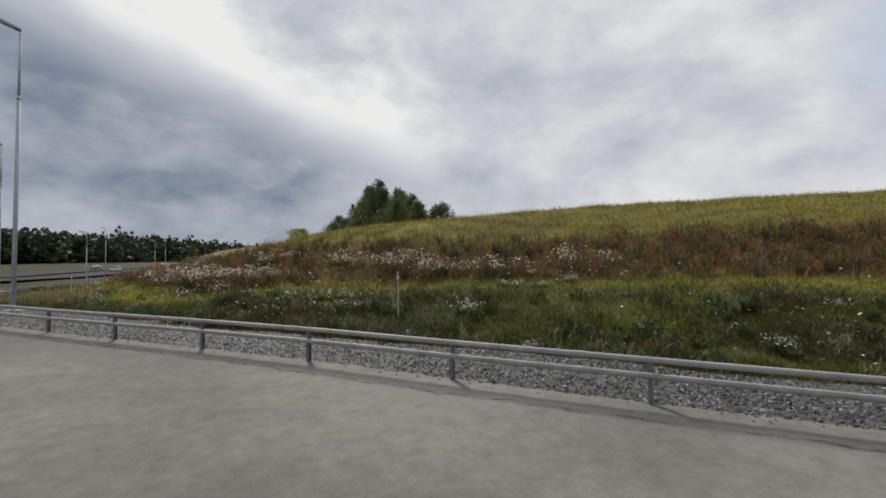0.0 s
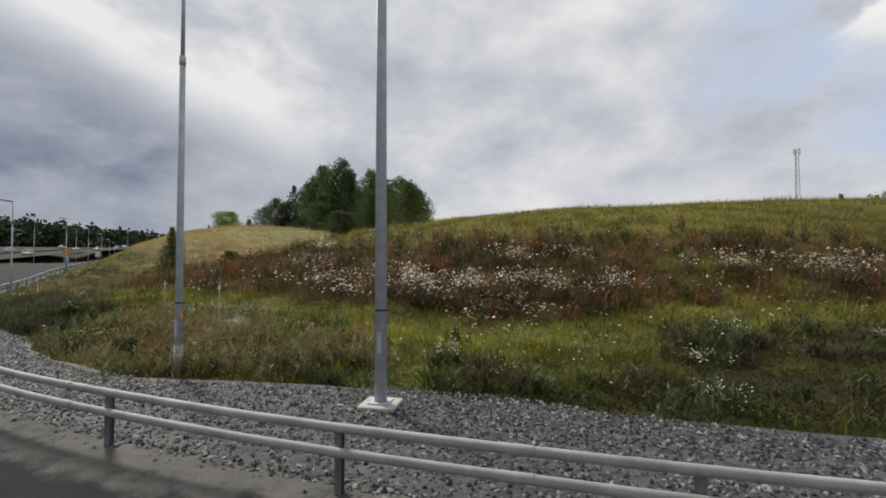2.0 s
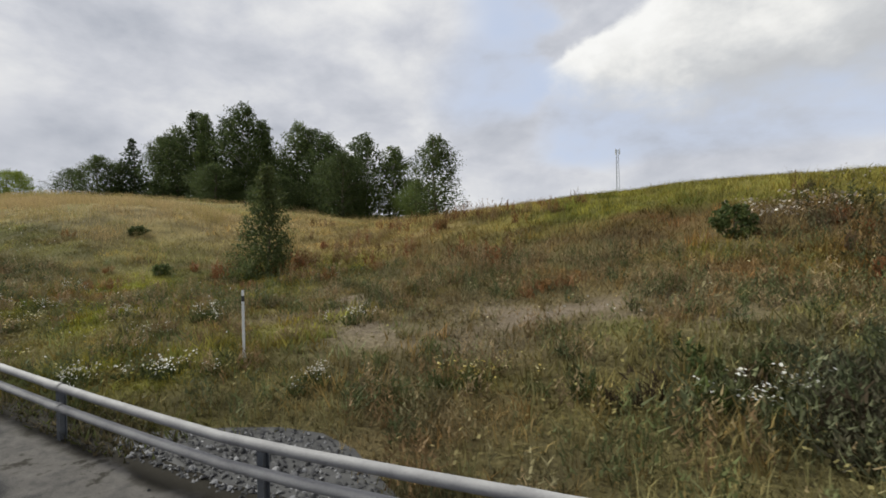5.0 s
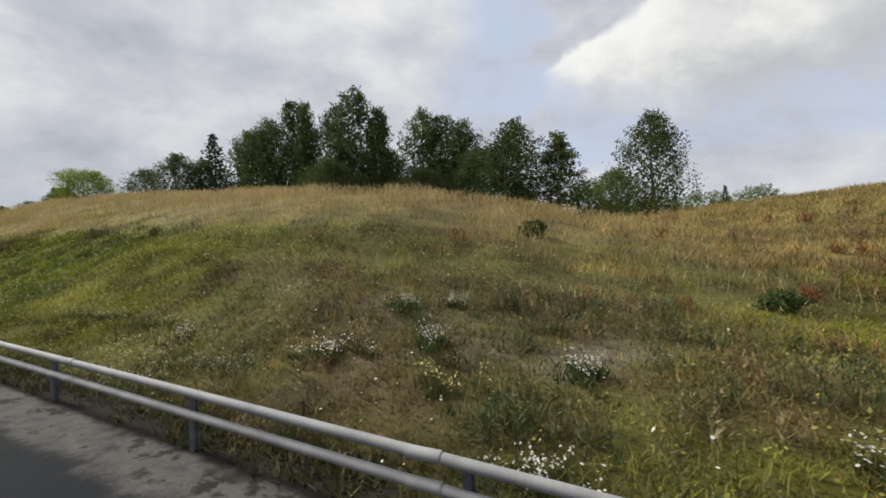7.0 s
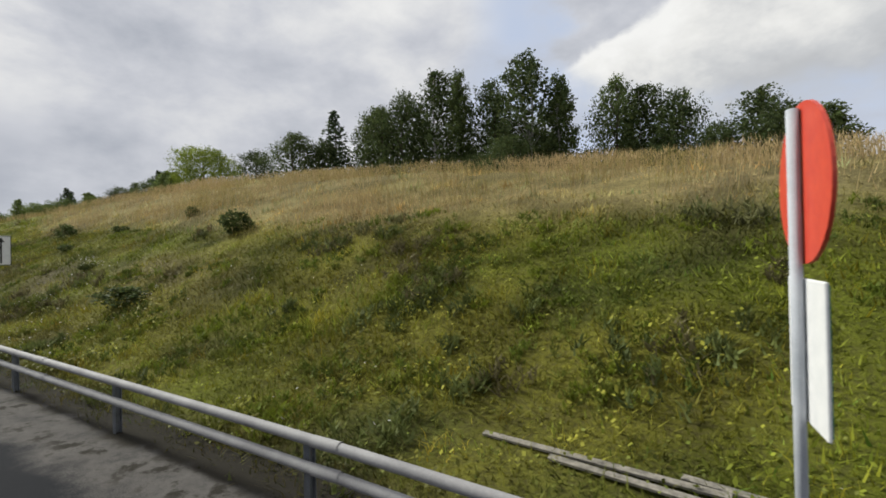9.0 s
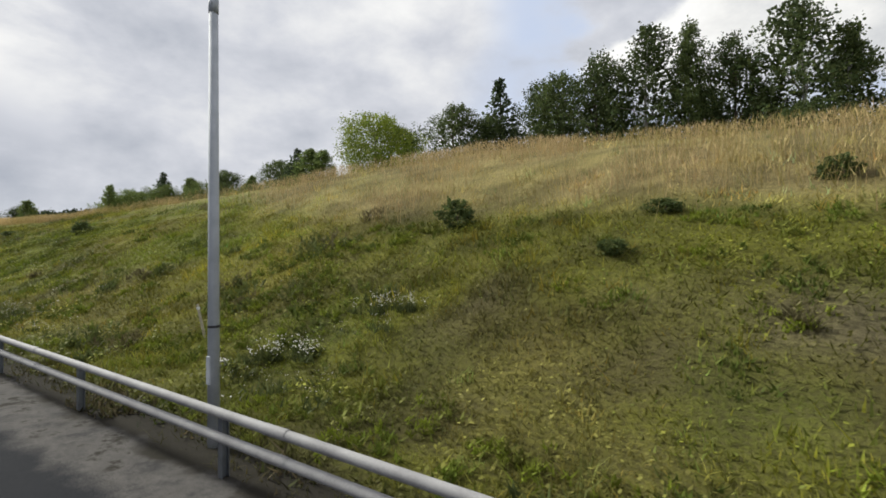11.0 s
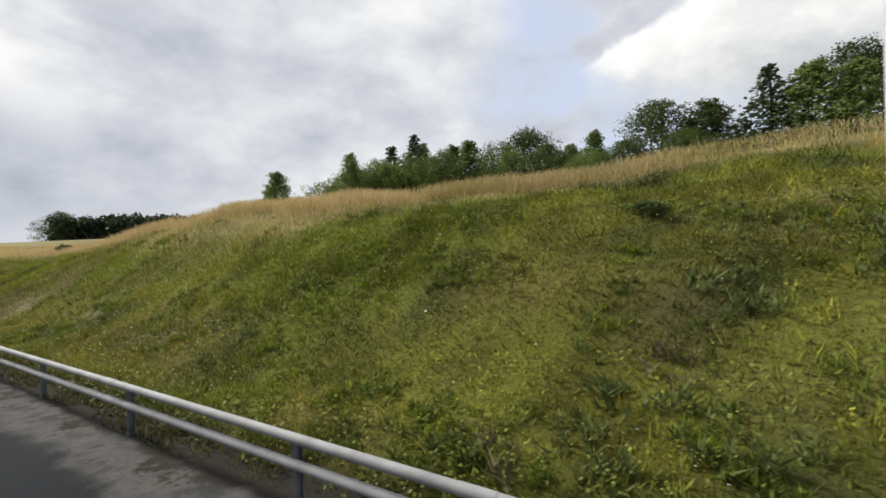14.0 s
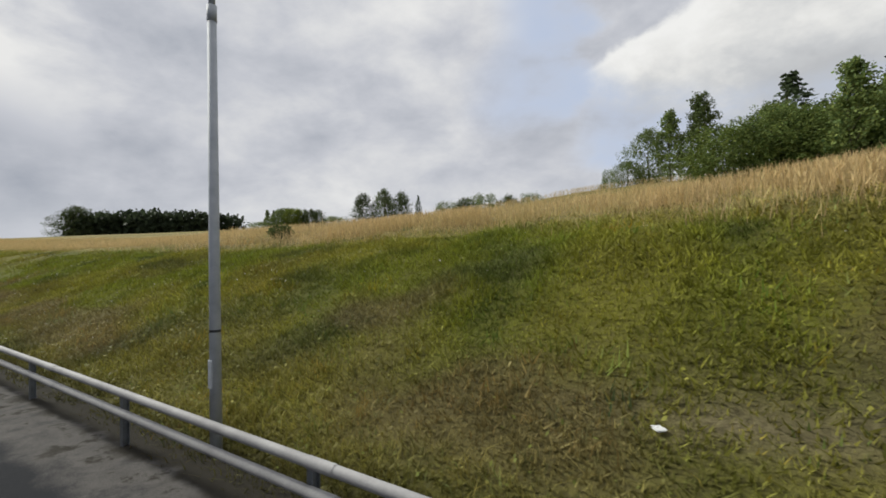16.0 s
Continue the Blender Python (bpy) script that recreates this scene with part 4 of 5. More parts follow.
def flower_clump(name, label, size, tall, count, head, tints, stem=(0.07, 0.085, 0.03)):
    """A clump of stems with flower heads, standing at the origin."""
    ob = thing(name, (0, 0, 0), label, "wildflowers", "flower clumps on the bank")
    hubs = RNG.normal(0, size * 0.55, (7, 2))
    pick = RNG.integers(0, 7, count)
    x, y = (hubs[pick] + RNG.normal(0, size * 0.15, (count, 2))).T
    h = tall * (0.30 + 0.60 * RNG.random(count)) * (0.6 + 0.6 * RNG.random(7))[pick]
    green = np.tile(stem, (count, 1)) * (0.6 + 0.8 * RNG.random(count))[:, None]
    v, f, t = join([blades(x * 0.8, y * 0.8, h, 0.014 + 0 * h, green, 0.2, z=0 * h - 0.05), blades(x, y, h * 0.7, 0.03 + 0 * h, green, 1.2, z=0 * h - 0.03),
                    blades(x * 1.1, y * 1.1, h * 0.6, 0.035 + 0 * h, green * 1.2, 1.4, z=0 * h)])
    part("foliage", net("foliage", v, f, M_blade, t), M_blade, ob)
    tint = np.asarray(tints)[RNG.integers(0, len(tints), count)] * (0.8 + 0.3 * RNG.random(count))[:, None]
    v, f, t = blossoms(x, y, h, head * (0.6 + 0.7 * RNG.random(count)), tint)
    part("blossoms", net("blossoms", v, f, M_blade, t), M_blade, ob)
    return ob


WHITE = [(0.72, 0.71, 0.66), (0.66, 0.63, 0.55), (0.75, 0.74, 0.72)]
PALE = [(0.56, 0.50, 0.42), (0.70, 0.66, 0.59), (0.45, 0.37, 0.29), (0.34, 0.26, 0.18)]
GOLD = [(0.62, 0.48, 0.14), (0.70, 0.62, 0.34), (0.55, 0.40, 0.10)]

meadow()
straw_band()
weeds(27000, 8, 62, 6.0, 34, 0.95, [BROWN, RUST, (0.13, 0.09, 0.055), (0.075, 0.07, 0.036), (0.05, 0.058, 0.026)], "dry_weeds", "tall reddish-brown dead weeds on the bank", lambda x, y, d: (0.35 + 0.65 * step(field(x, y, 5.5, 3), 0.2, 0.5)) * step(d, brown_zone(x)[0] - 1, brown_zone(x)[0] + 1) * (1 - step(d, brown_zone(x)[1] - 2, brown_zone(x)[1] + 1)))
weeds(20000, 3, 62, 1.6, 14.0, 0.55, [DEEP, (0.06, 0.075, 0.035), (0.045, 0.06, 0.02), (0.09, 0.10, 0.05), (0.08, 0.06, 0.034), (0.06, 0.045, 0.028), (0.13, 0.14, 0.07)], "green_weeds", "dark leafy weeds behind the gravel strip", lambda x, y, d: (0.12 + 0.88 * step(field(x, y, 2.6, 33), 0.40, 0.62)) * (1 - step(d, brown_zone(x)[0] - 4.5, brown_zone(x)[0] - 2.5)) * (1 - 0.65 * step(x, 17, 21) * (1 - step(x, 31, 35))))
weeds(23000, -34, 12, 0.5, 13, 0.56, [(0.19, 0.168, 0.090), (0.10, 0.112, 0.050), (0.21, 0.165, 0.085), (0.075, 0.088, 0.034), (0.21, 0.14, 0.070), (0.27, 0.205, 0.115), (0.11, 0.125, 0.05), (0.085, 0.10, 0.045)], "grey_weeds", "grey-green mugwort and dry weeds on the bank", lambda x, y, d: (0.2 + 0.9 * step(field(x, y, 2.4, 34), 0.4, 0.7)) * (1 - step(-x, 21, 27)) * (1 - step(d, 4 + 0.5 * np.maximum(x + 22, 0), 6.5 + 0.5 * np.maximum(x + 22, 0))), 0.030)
weeds(3500, -34, 0, 10, 24, 0.9, [(0.22, 0.15, 0.08), RUST, BROWN], "dry_weeds", "tall brown dock stalks in the hollow", lambda x, y, d: step(field(x, y, 3.0, 35), 0.45, 0.7) * (1 - step(-x, 16, 22)))
weeds(6500, 18, 31, 1.8, 8.5, 0.58, [(0.20, 0.172, 0.085), (0.17, 0.16, 0.07), (0.24, 0.19, 0.10), (0.14, 0.15, 0.06), (0.19, 0.13, 0.06)], "grey_weeds", "dry grey-brown grass and mugwort beside the gravel", lambda x, y, d: (0.15 + 0.85 * step(field(x, y, 2.2, 81), 0.42, 0.62)) * (1 - step(d, 6.5, 8.5)) * (1 - 0.9 * (1 - step(x, 21, 25)) * (1 - step(d, 3.8, 4.8))), 0.042)
weeds(6000, 6, 24, 2.0, 4.4, 0.66, [(0.050, 0.060, 0.030), (0.075, 0.080, 0.042), (0.060, 0.055, 0.034), (0.10, 0.105, 0.06)], "green_weeds", "dark grey-green mugwort clumps along the gravel", lambda x, y, d: step(field(x, y, 2.8, 83), 0.36, 0.50), 0.04)
weeds(2600, -30, 36, 1.6, 12, 0.50, [(0.21, 0.115, 0.045), (0.19, 0.10, 0.045), (0.24, 0.17, 0.07)], "dry_weeds", "rust-coloured sorrel stalks among the grass", lambda x, y, d: step(field(x, y, 2.6, 82), 0.60, 0.72), 0.045)

weeds(5000, -112, -40, 0.8, 7, 0.28, [(0.09, 0.11, 0.035), (0.11, 0.13, 0.04), (0.13, 0.115, 0.055)], "low_weeds", "dark low weeds among the mown grass", lambda x, y, d: step(field(x, y, 2.2, 36), 0.52, 0.72))
weeds(2600, -108, -34, 6.0, 12, 0.34, [(0.09, 0.10, 0.035), (0.14, 0.115, 0.06), (0.14, 0.14, 0.06)], "rim_weeds", "dark tussocks along the lower rim of the straw", lambda x, y, d: step(field(x, y, 3.2, 37), 0.46, 0.66) * np.exp(-(((d - straw_rim(x) + 0.1) / 0.6) ** 2)))

weeds(15000, -125, -36, 0.7, 8, 0.15, [(0.165, 0.200, 0.024), (0.115, 0.150, 0.022), (0.085, 0.112, 0.022), (0.150, 0.168, 0.034)], "leafy_weeds", "low bright leafy weeds among the mown grass", lambda x, y, d: step(field(x, y, 1.6, 73), 0.42, 0.62), 0.036)


def rail_foot():
    """Dead leaves and dark weeds caught at the foot of the guard rail, in broken lengths."""
    n = 60000
    x, y, d = scatter(n, -180, 16, 0.05, 0.80)
    keep = RNG.random(n) < step(field(x, y, 1.5, 38), 0.50, 0.66) * (1 - 0.5 * step(-d, 0.0, 0.2)) * step(np.abs(x - 0.6), 1.0, 2.2)
    x, y = x[keep], y[keep]
    m = len(x)
    tint = np.asarray([(0.055, 0.050, 0.028), (0.085, 0.075, 0.035), (0.10, 0.11, 0.04), (0.16, 0.13, 0.075)])[RNG.integers(0, 4, m)] * (0.6 + 0.7 * RNG.random(m))[:, None]
    z = np.maximum(ground_z(x, y), road_z(x) - 0.03)
    stuff("edge_weeds", [blades(x, y, 0.03 + 0.10 * RNG.random(m) * field(x, y, 0.8, 39) * 2, 0.03 + 0.03 * RNG.random(m), tint, 1.4, z=z)], "dark weeds and dead leaves along the foot of the rail", "weeds")


rail_foot()


def leaf_carpet():
    """Low leaves over the mown slope: small ones everywhere, broad pale ones in drifts."""
    out = []
    for n, x0, x1, d1, lo, hi, drift in ((190000, -180, -24, 11.5, 0.03, 0.075, False), (110000, -180, -34, 9.5, 0.030, 0.056, True), (40000, -26, 62, 13, 0.03, 0.07, False)):
        x, y, d = scatter(n, x0, x1, 0.3, d1)
        m1 = step(field(x, y, 3.4, 41), 0.44, 0.62) * (0.20 + 0.80 * step(-x, 88, 104)) * (1 - step(d, 7.5, 9.5)) if drift else 0.10 + 0.9 * step(field(x, y, 0.95, 42), 0.40, 0.58)
        m1 = m1 * (1 - (0.9 if drift else 0.65) * step(-x, 110, 120))
        keep = (RNG.random(n) < m1) & (RNG.random(n) > 0.8 * bare(x, y)) & (d > gravel_edge(x, y)) & (RNG.random(n) > straw_share(x, d))
        x, y = x[keep], y[keep]
        n = len(x)
        z = ground_z(x, y) + (0.14 if drift else 0.02 + 0.16 * step(field(x, y, 0.95, 42), 0.42, 0.66)) + 0.11 * RNG.random(n)
        if drift:
            tint = blend(np.tile((0.165, 0.205, 0.036), (n, 1)), (0.195, 0.210, 0.050), RNG.random(n)) * (0.55 + 0.6 * RNG.random(n))[:, None]
        else:
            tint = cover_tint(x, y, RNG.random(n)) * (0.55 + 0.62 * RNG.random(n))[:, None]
        out.append(flat_leaves(x, y, z, lo + (hi - lo) * RNG.random(n), tint))
    return stuff("leaf_cover", out, "low broad leaves creeping over the mown bank", "ground cover")


def flat_leaves(x, y, z, size, tint):
    """Leaves held roughly level, each a folded rhomb."""
    n = len(x)
    a = RNG.random(n) * 2 * np.pi
    u = np.stack([np.cos(a), np.sin(a), RNG.normal(0.05, 0.45, n)], -1)
    w = np.stack([-np.sin(a), np.cos(a), RNG.normal(0, 0.45, n)], -1)
    c = np.stack([x, y, z], -1)
    s = size[:, None]
    v = np.stack([c - u * s * 0.5, c + w * s * 0.36, c + u * s * 0.5, c - w * s * 0.36], 1).reshape(-1, 3)
    return v, np.array([[0, 1, 2], [0, 2, 3]])[None].repeat(n, 0).reshape(-1, 3) + np.repeat(np.arange(n) * 4, 2)[:, None], np.repeat(np.clip(tint, 0.005, 1), 4, 0)


leaf_carpet()


def turf():
    """A thick mat of short leaning blades that hides the soil."""
    out = []
    for n, x0, x1, d0, d1, size in ((300000, -165, -30, 0.10, 9.5, 0.100), (200000, -32, 62, 0.10, 12.0, 0.110), (120000, -160, -108, 0.10, 9.0, 0.120), (50000, -200, -100, 4.5, 14.0, 0.17), (100000, -30, 64, 12.0, 34.0, 0.24), (40000, -20, 66, 33.0, 62.0, 0.36)):
        x, y, d = scatter(n, x0, x1, d0, d1)
        keep = (RNG.random(n) > 1.15 * bare(x, y)) & (d > gravel_edge(x, y)) & (RNG.random(n) > 0.75 * straw_share(x, d))
        x, y = x[keep], y[keep]
        n = len(x)
        h = size * (0.45 + 0.9 * RNG.random(n)) * (0.5 + 1.0 * field(x, y, 0.9, 65))
        # under layer tinted darker; the shade in gaps between clumps is put in here
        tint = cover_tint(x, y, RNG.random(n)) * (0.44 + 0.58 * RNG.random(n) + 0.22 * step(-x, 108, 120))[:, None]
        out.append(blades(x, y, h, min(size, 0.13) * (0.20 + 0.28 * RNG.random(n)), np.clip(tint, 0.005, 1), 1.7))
    stuff("turf", out, "thick low mat of grass and leaves over the bank", "grass")


turf()


def specks():
    """Single small flowers all over the bank."""
    out = []
    for n, x0, x1, d0, d1, tints, r in ((2600, 10, 60, 8, 22, PALE, 0.035), (700, 5, 60, 2, 9, WHITE, 0.020), (1600, -36, 6, 0.6, 11, WHITE, 0.017), (600, -36, 6, 0.6, 9, GOLD, 0.017),
                                    (700, -60, -34, 0.6, 5, WHITE, 0.014), (1100, -180, -60, 0.6, 7, WHITE, 0.014)):
        x, y, d = scatter(n, x0, x1, d0, d1)
        keep = (RNG.random(n) < step(field(x, y, 4.5, 51), 0.44, 0.70)) & (d > gravel_edge(x, y))
        x, y = x[keep], y[keep]
        n = len(x)
        tint = np.asarray(tints)[RNG.integers(0, len(tints), n)] * (0.75 + 0.35 * RNG.random(n))[:, None]
        out.append(blossoms(x, y, ground_z(x, y) + (0.25 + 0.4 * RNG.random(n)) * (0.6 + 0.6 * (x > 5)), r * (0.7 + 0.7 * RNG.random(n)), tint))
    return stuff("wild_flowers", out, "small white and yellow flowers scattered over the bank", "wildflowers")


specks()


# ---------------------------------------------------------------- gravel beside the curve
def gravel():
    n = 115000
    x, y, d = scatter(n, -2, 64, -0.20, 5.0)
    e = gravel_edge(x, y)
    keep = (d < e - 0.10) & (e > 0.7) & ((d > 0.22) | (RNG.random(n) < 0.05))
    x, y = x[keep], y[keep]
    n = len(x)
    z = np.maximum(ground_z(x, y), road_z(x) - 0.02)
    r = 0.013 + 0.028 * RNG.random(n) ** 2
    o = np.array([(1, 0, 0), (-1, 0, 0), (0, 1, 0), (0, -1, 0), (0, 0, 1.0)])
    v = o[None] * r[:, None, None] * (0.6 + 0.7 * RNG.random((n, 5, 3))) + RNG.normal(0, 0.25, (n, 5, 3)) * r[:, None, None]
    v = v + np.stack([x, y, z + 0.015], -1)[:, None]
    f = np.array([[0, 2, 4], [2, 1, 4], [1, 3, 4], [3, 0, 4]])
    f = (np.arange(n)[:, None, None] * 5 + f).reshape(-1, 3)
    m, nt, b = material("stone_chips")
    g = node(nt, "ShaderNodeNewGeometry")
    wire(nt, ramp(nt, g.outputs["Random Per Island"], [(0.0, (0.010, 0.0105, 0.012)), (0.6, (0.046, 0.046, 0.051)), (1.0, (0.22, 0.22, 0.23))]), b.inputs["Base Color"])
    b.inputs["Roughness"].default_value = 0.85
    tagged(new("gravel", net("gravel", v.reshape(-1, 3), f, m)), "loose grey crushed stone beside the guard rail", "gravel", kind="stuff")
    xs, ds = np.arange(-1.6, 80, 0.6), np.array([0.16, 0.4, 0.9, 1.5, 2.1])
    X, D = np.meshgrid(xs, ds, indexing="ij")
    px, pd = X.ravel(), D.ravel()
    py = rail_y(px) + pd * np.clip(gravel_edge(px, rail_y(px) + 1) / 2.1, 0.05, 2.3)
    pz = np.maximum(ground_z(px, py), road_z(px) - 0.03) + 0.012
    k = len(ds)
    i, j = np.meshgrid(np.arange(len(xs) - 1), np.arange(k - 1), indexing="ij")
    q = np.stack([i * k + j, (i + 1) * k + j, (i + 1) * k + j + 1, i * k + j + 1], -1).reshape(-1, 4)
    tagged(new("verge", net("verge", np.stack([px, py, pz], -1), q, M_stone)), "bed of grey crushed stone under the guard rail", "verge", kind="structure")


gravel()


# ---------------------------------------------------------------- trees
def trunk_mesh(height, r, lean, limbs, sides=8):
    pts = [(lean * (s * s) * height * 0.12, 0.03 * height * math.sin(3 * s), height * s) for s in np.linspace(-0.03, 0.93, 8)]
    got = [(*sweep(pts, np.linspace(r * 1.25, r * 0.18, 8), sides), None)]
    for (x, y, z) in limbs:
        s = max(0.15, min(0.85, z / height - 0.14))
        b = np.array([lean * s * s * height * 0.12, 0.03 * height * math.sin(3 * s), s * height])
        e = np.array([x, y, z])
        m = (b + e) / 2 + np.array([0, 0, 0.06 * height])
        got.append((*sweep([b, m, e], np.array([r * 0.42, r * 0.28, r * 0.10]), 5), None))
    v, f, n = [], [], 0
    for a, q, _ in got:
        v.append(a), f.append(q + n)
        n += len(a)
    return np.concatenate(v), np.concatenate(f)


def leaf_quads(c, size, tint, droop=0.0):
    """Folded leaves at the given places, turned every way."""
    n = len(c)
    u = RNG.normal(size=(n, 3))
    u[:, 2] -= droop
    u /= np.linalg.norm(u, axis=1)[:, None]
    w = np.cross(u, RNG.normal(size=(n, 3)))
    w /= np.linalg.norm(w, axis=1)[:, None]
    s = (size * (0.6 + 0.8 * RNG.random(n)))[:, None]
    v = np.stack([c, c + u * s * 0.5 + w * s * 0.42, c + u * s, c + u * s * 0.5 - w * s * 0.42], 1).reshape(-1, 3)
    f = np.arange(4 * n).reshape(n, 4)
    return v, f, np.repeat(tint, 4, 0)


def crown_width(shape, q):
    """Half-width of a crown at the share q of its height."""
    if shape == "egg":
        return 0.72 + 0.8 * q if q < 0.35 else max(0.0, 1 - ((q - 0.35) / 0.65) ** 2.2) + 0.06
    if shape == "tall":
        return (1 - q) ** 0.6 * (0.62 + min(1, 3 * q) * 0.38) + 0.03
    if shape == "cone":
        return (1 - q) ** 0.9 + 0.02
    if shape == "airy":
        return 0.78 + 0.9 * q if q < 0.22 else max(0.04, 0.98 * (1 - (q - 0.22) / 0.78) ** 0.8)
    return math.sqrt(max(0, 1 - (2 * q - 1) ** 2)) * 0.9 + 0.15


def broad_crown(height, radius, low, sprays, leaves, size, shape, tone, core=650):
    """Sprays of leaves that reach outwards and up from an uneven crown, over a dense inner mass."""
    cs, pts, tints = [], [], []
    p1, p2, p3 = RNG.random(3) * 6.28
    reach = lambda a, q: radius * crown_width(shape, q) * (1 + 0.20 * math.sin(a + p1 + 4 * q) + 0.13 * math.sin(2 * a + p2 + 9 * q) + 0.10 * math.sin(3 * a + p3 - 14 * q))
    for n in range(sprays):
        q = RNG.random() ** (1.5 if shape == "airy" else 0.9)
        a = RNG.random() * 2 * math.pi
        r = reach(a, q) * RNG.uniform(0.45, 1.0) ** 0.7
        c = np.array([r * math.cos(a), r * math.sin(a), height * (low + (0.97 - low) * q)])
        long = radius * RNG.uniform(0.16, 0.36) * (1.1 - 0.4 * q)
        way = np.array([math.cos(a), math.sin(a), RNG.uniform(-0.1, 0.9) + 0.7 * q])
        way /= np.linalg.norm(way)
        s = RNG.uniform(-0.7, 1.0, leaves)
        wide = long * 0.34 * (1.15 - 0.75 * np.maximum(s, 0))
        pts.append(c + way * (s * long)[:, None] + RNG.normal(size=(leaves, 3)) * wide[:, None])
        shade = RNG.uniform(0.70, 1.22)
        tints.append(np.asarray(tone)[None] * shade * (0.75 + 0.5 * RNG.random((leaves, 1))) * (1 + np.array([0.25, 0.12, 0.0]) * RNG.normal(0, 0.5, (leaves, 1))))
        cs.append(c)
    p, t = np.concatenate(pts), np.clip(np.concatenate(tints), 0.004, 1)
    keep = p[:, 2] > 0.0
    out = [leaf_quads(p[keep], size, t[keep])]
    if core:
        q, a, k = RNG.random(core) ** (2.2 if shape == "airy" else 1.0) * 0.9, RNG.random(core) * 6.28, np.sqrt(RNG.random(core)) * 0.72
        r = np.array([reach(b, c) for b, c in zip(a, q)]) * k
        p = np.stack([r * np.cos(a), r * np.sin(a), height * (low + (0.95 - low) * q)], -1)
        # inner leaves tinted darker: the shade inside the crown is put into their colour
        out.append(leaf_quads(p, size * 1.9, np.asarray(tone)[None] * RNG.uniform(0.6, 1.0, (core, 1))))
    return cs, join(out)


def make_tree(name, label, height, radius, low, lumps, leaves, size, shape, tone, bark, lean=0.3, thick=0.017, group="trees on the ridge", category="tree", core=650):
    cs, (v, f, t) = broad_crown(height, radius, low, lumps, leaves, size, shape, tone, core)
    tree = thing(name, (0, 0, 0), label, category, group)
    tv, tf = trunk_mesh(height, thick * height, lean, [c for c in cs[::3]][:12])
    part("trunk", net("trunk", tv, tf, bark, smooth=True), bark, tree)
    part("crown", net("crown", v, f, M_leaf, t), M_leaf, tree)
    return tree


def make_spruce(label, height, radius, tone, name="spruce_tree", group="trees on the ridge"):
    tree = thing(name, (0, 0, 0), label, "tree", group)
    tv, tf = trunk_mesh(height, 0.014 * height, 0.05, [])
    part("trunk", net("trunk", tv, tf, M_bark, smooth=True), M_bark, tree)
    pts = []
    for k in range(26):
        q = k / 26
        z, reach = height * (0.06 + 0.92 * q), radius * (1 - q) ** 0.85 * RNG.uniform(0.8, 1.15) + 0.05
        for a in np.arange(9) * 0.698 + RNG.random() * 6:
            m = max(4, int(16 * (1 - q)))
            s = np.sqrt(RNG.random(m))
            pts.append(np.stack([s * reach * math.cos(a) + RNG.normal(0, 0.07 * reach, m), s * reach * math.sin(a) + RNG.normal(0, 0.07 * reach, m), z - 0.28 * s * reach + RNG.normal(0, 0.05 * height / 10, m)], -1))
    p = np.concatenate(pts)
    t = np.asarray(tone)[None] * (0.6 + 0.8 * RNG.random((len(p), 1)))
    v, f, t = leaf_quads(p, 0.030 * height, t, 0.6)
    part("crown", net("crown", v, f, M_leaf, t), M_leaf, tree)
    return tree


D1, D2 = (0.081, 0.108, 0.040), (0.108, 0.142, 0.050)
KINDS = {
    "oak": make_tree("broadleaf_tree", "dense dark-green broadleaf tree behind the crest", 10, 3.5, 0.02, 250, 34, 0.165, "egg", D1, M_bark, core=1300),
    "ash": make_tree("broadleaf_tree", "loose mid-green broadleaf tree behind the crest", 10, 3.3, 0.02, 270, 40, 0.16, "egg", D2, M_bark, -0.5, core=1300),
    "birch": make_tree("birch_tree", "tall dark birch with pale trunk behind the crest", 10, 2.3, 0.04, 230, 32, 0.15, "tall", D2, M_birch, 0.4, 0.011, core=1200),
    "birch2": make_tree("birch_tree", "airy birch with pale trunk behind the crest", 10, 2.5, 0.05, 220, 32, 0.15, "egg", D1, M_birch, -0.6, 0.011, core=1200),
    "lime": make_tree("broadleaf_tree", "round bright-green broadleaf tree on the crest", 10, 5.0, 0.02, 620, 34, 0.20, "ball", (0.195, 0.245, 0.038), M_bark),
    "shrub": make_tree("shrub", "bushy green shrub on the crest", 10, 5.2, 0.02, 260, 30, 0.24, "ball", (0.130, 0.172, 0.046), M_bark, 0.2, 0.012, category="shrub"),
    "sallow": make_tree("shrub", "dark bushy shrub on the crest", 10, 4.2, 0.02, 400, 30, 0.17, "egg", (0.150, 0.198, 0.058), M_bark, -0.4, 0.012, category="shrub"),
    "spruce": make_spruce("dark narrow spruce among the trees", 10, 2.3, (0.066, 0.092, 0.046)),
    "sapling": make_tree("young_tree", "thin young tree standing on the crest", 10, 2.5, 0.0, 300, 20, 0.20, "cone", (0.165, 0.215, 0.070), M_bark, 0.3, 0.008, core=120),
}


def plant(kind, x, y, top, width, turn):
    """Stand a copy of a kind at (x, y), its top at the height `top`, its crown so wide."""
    src = KINDS[kind]
    z = float(ground_z(x, y)[0]) - 0.1
    h = max(0.5, top - z)
    wide = {"oak": 7.2, "ash": 6.8, "birch": 4.4, "birch2": 5.0, "lime": 10.6, "shrub": 11.0, "sallow": 9.0, "spruce": 4.4, "sapling": 4.6}[kind]
    s = 1.22 * width / wide
    return copy_thing(src, pose(x, y, z, 0, 0, turn) @ Matrix.Diagonal((s, s, h / 10, 1)))


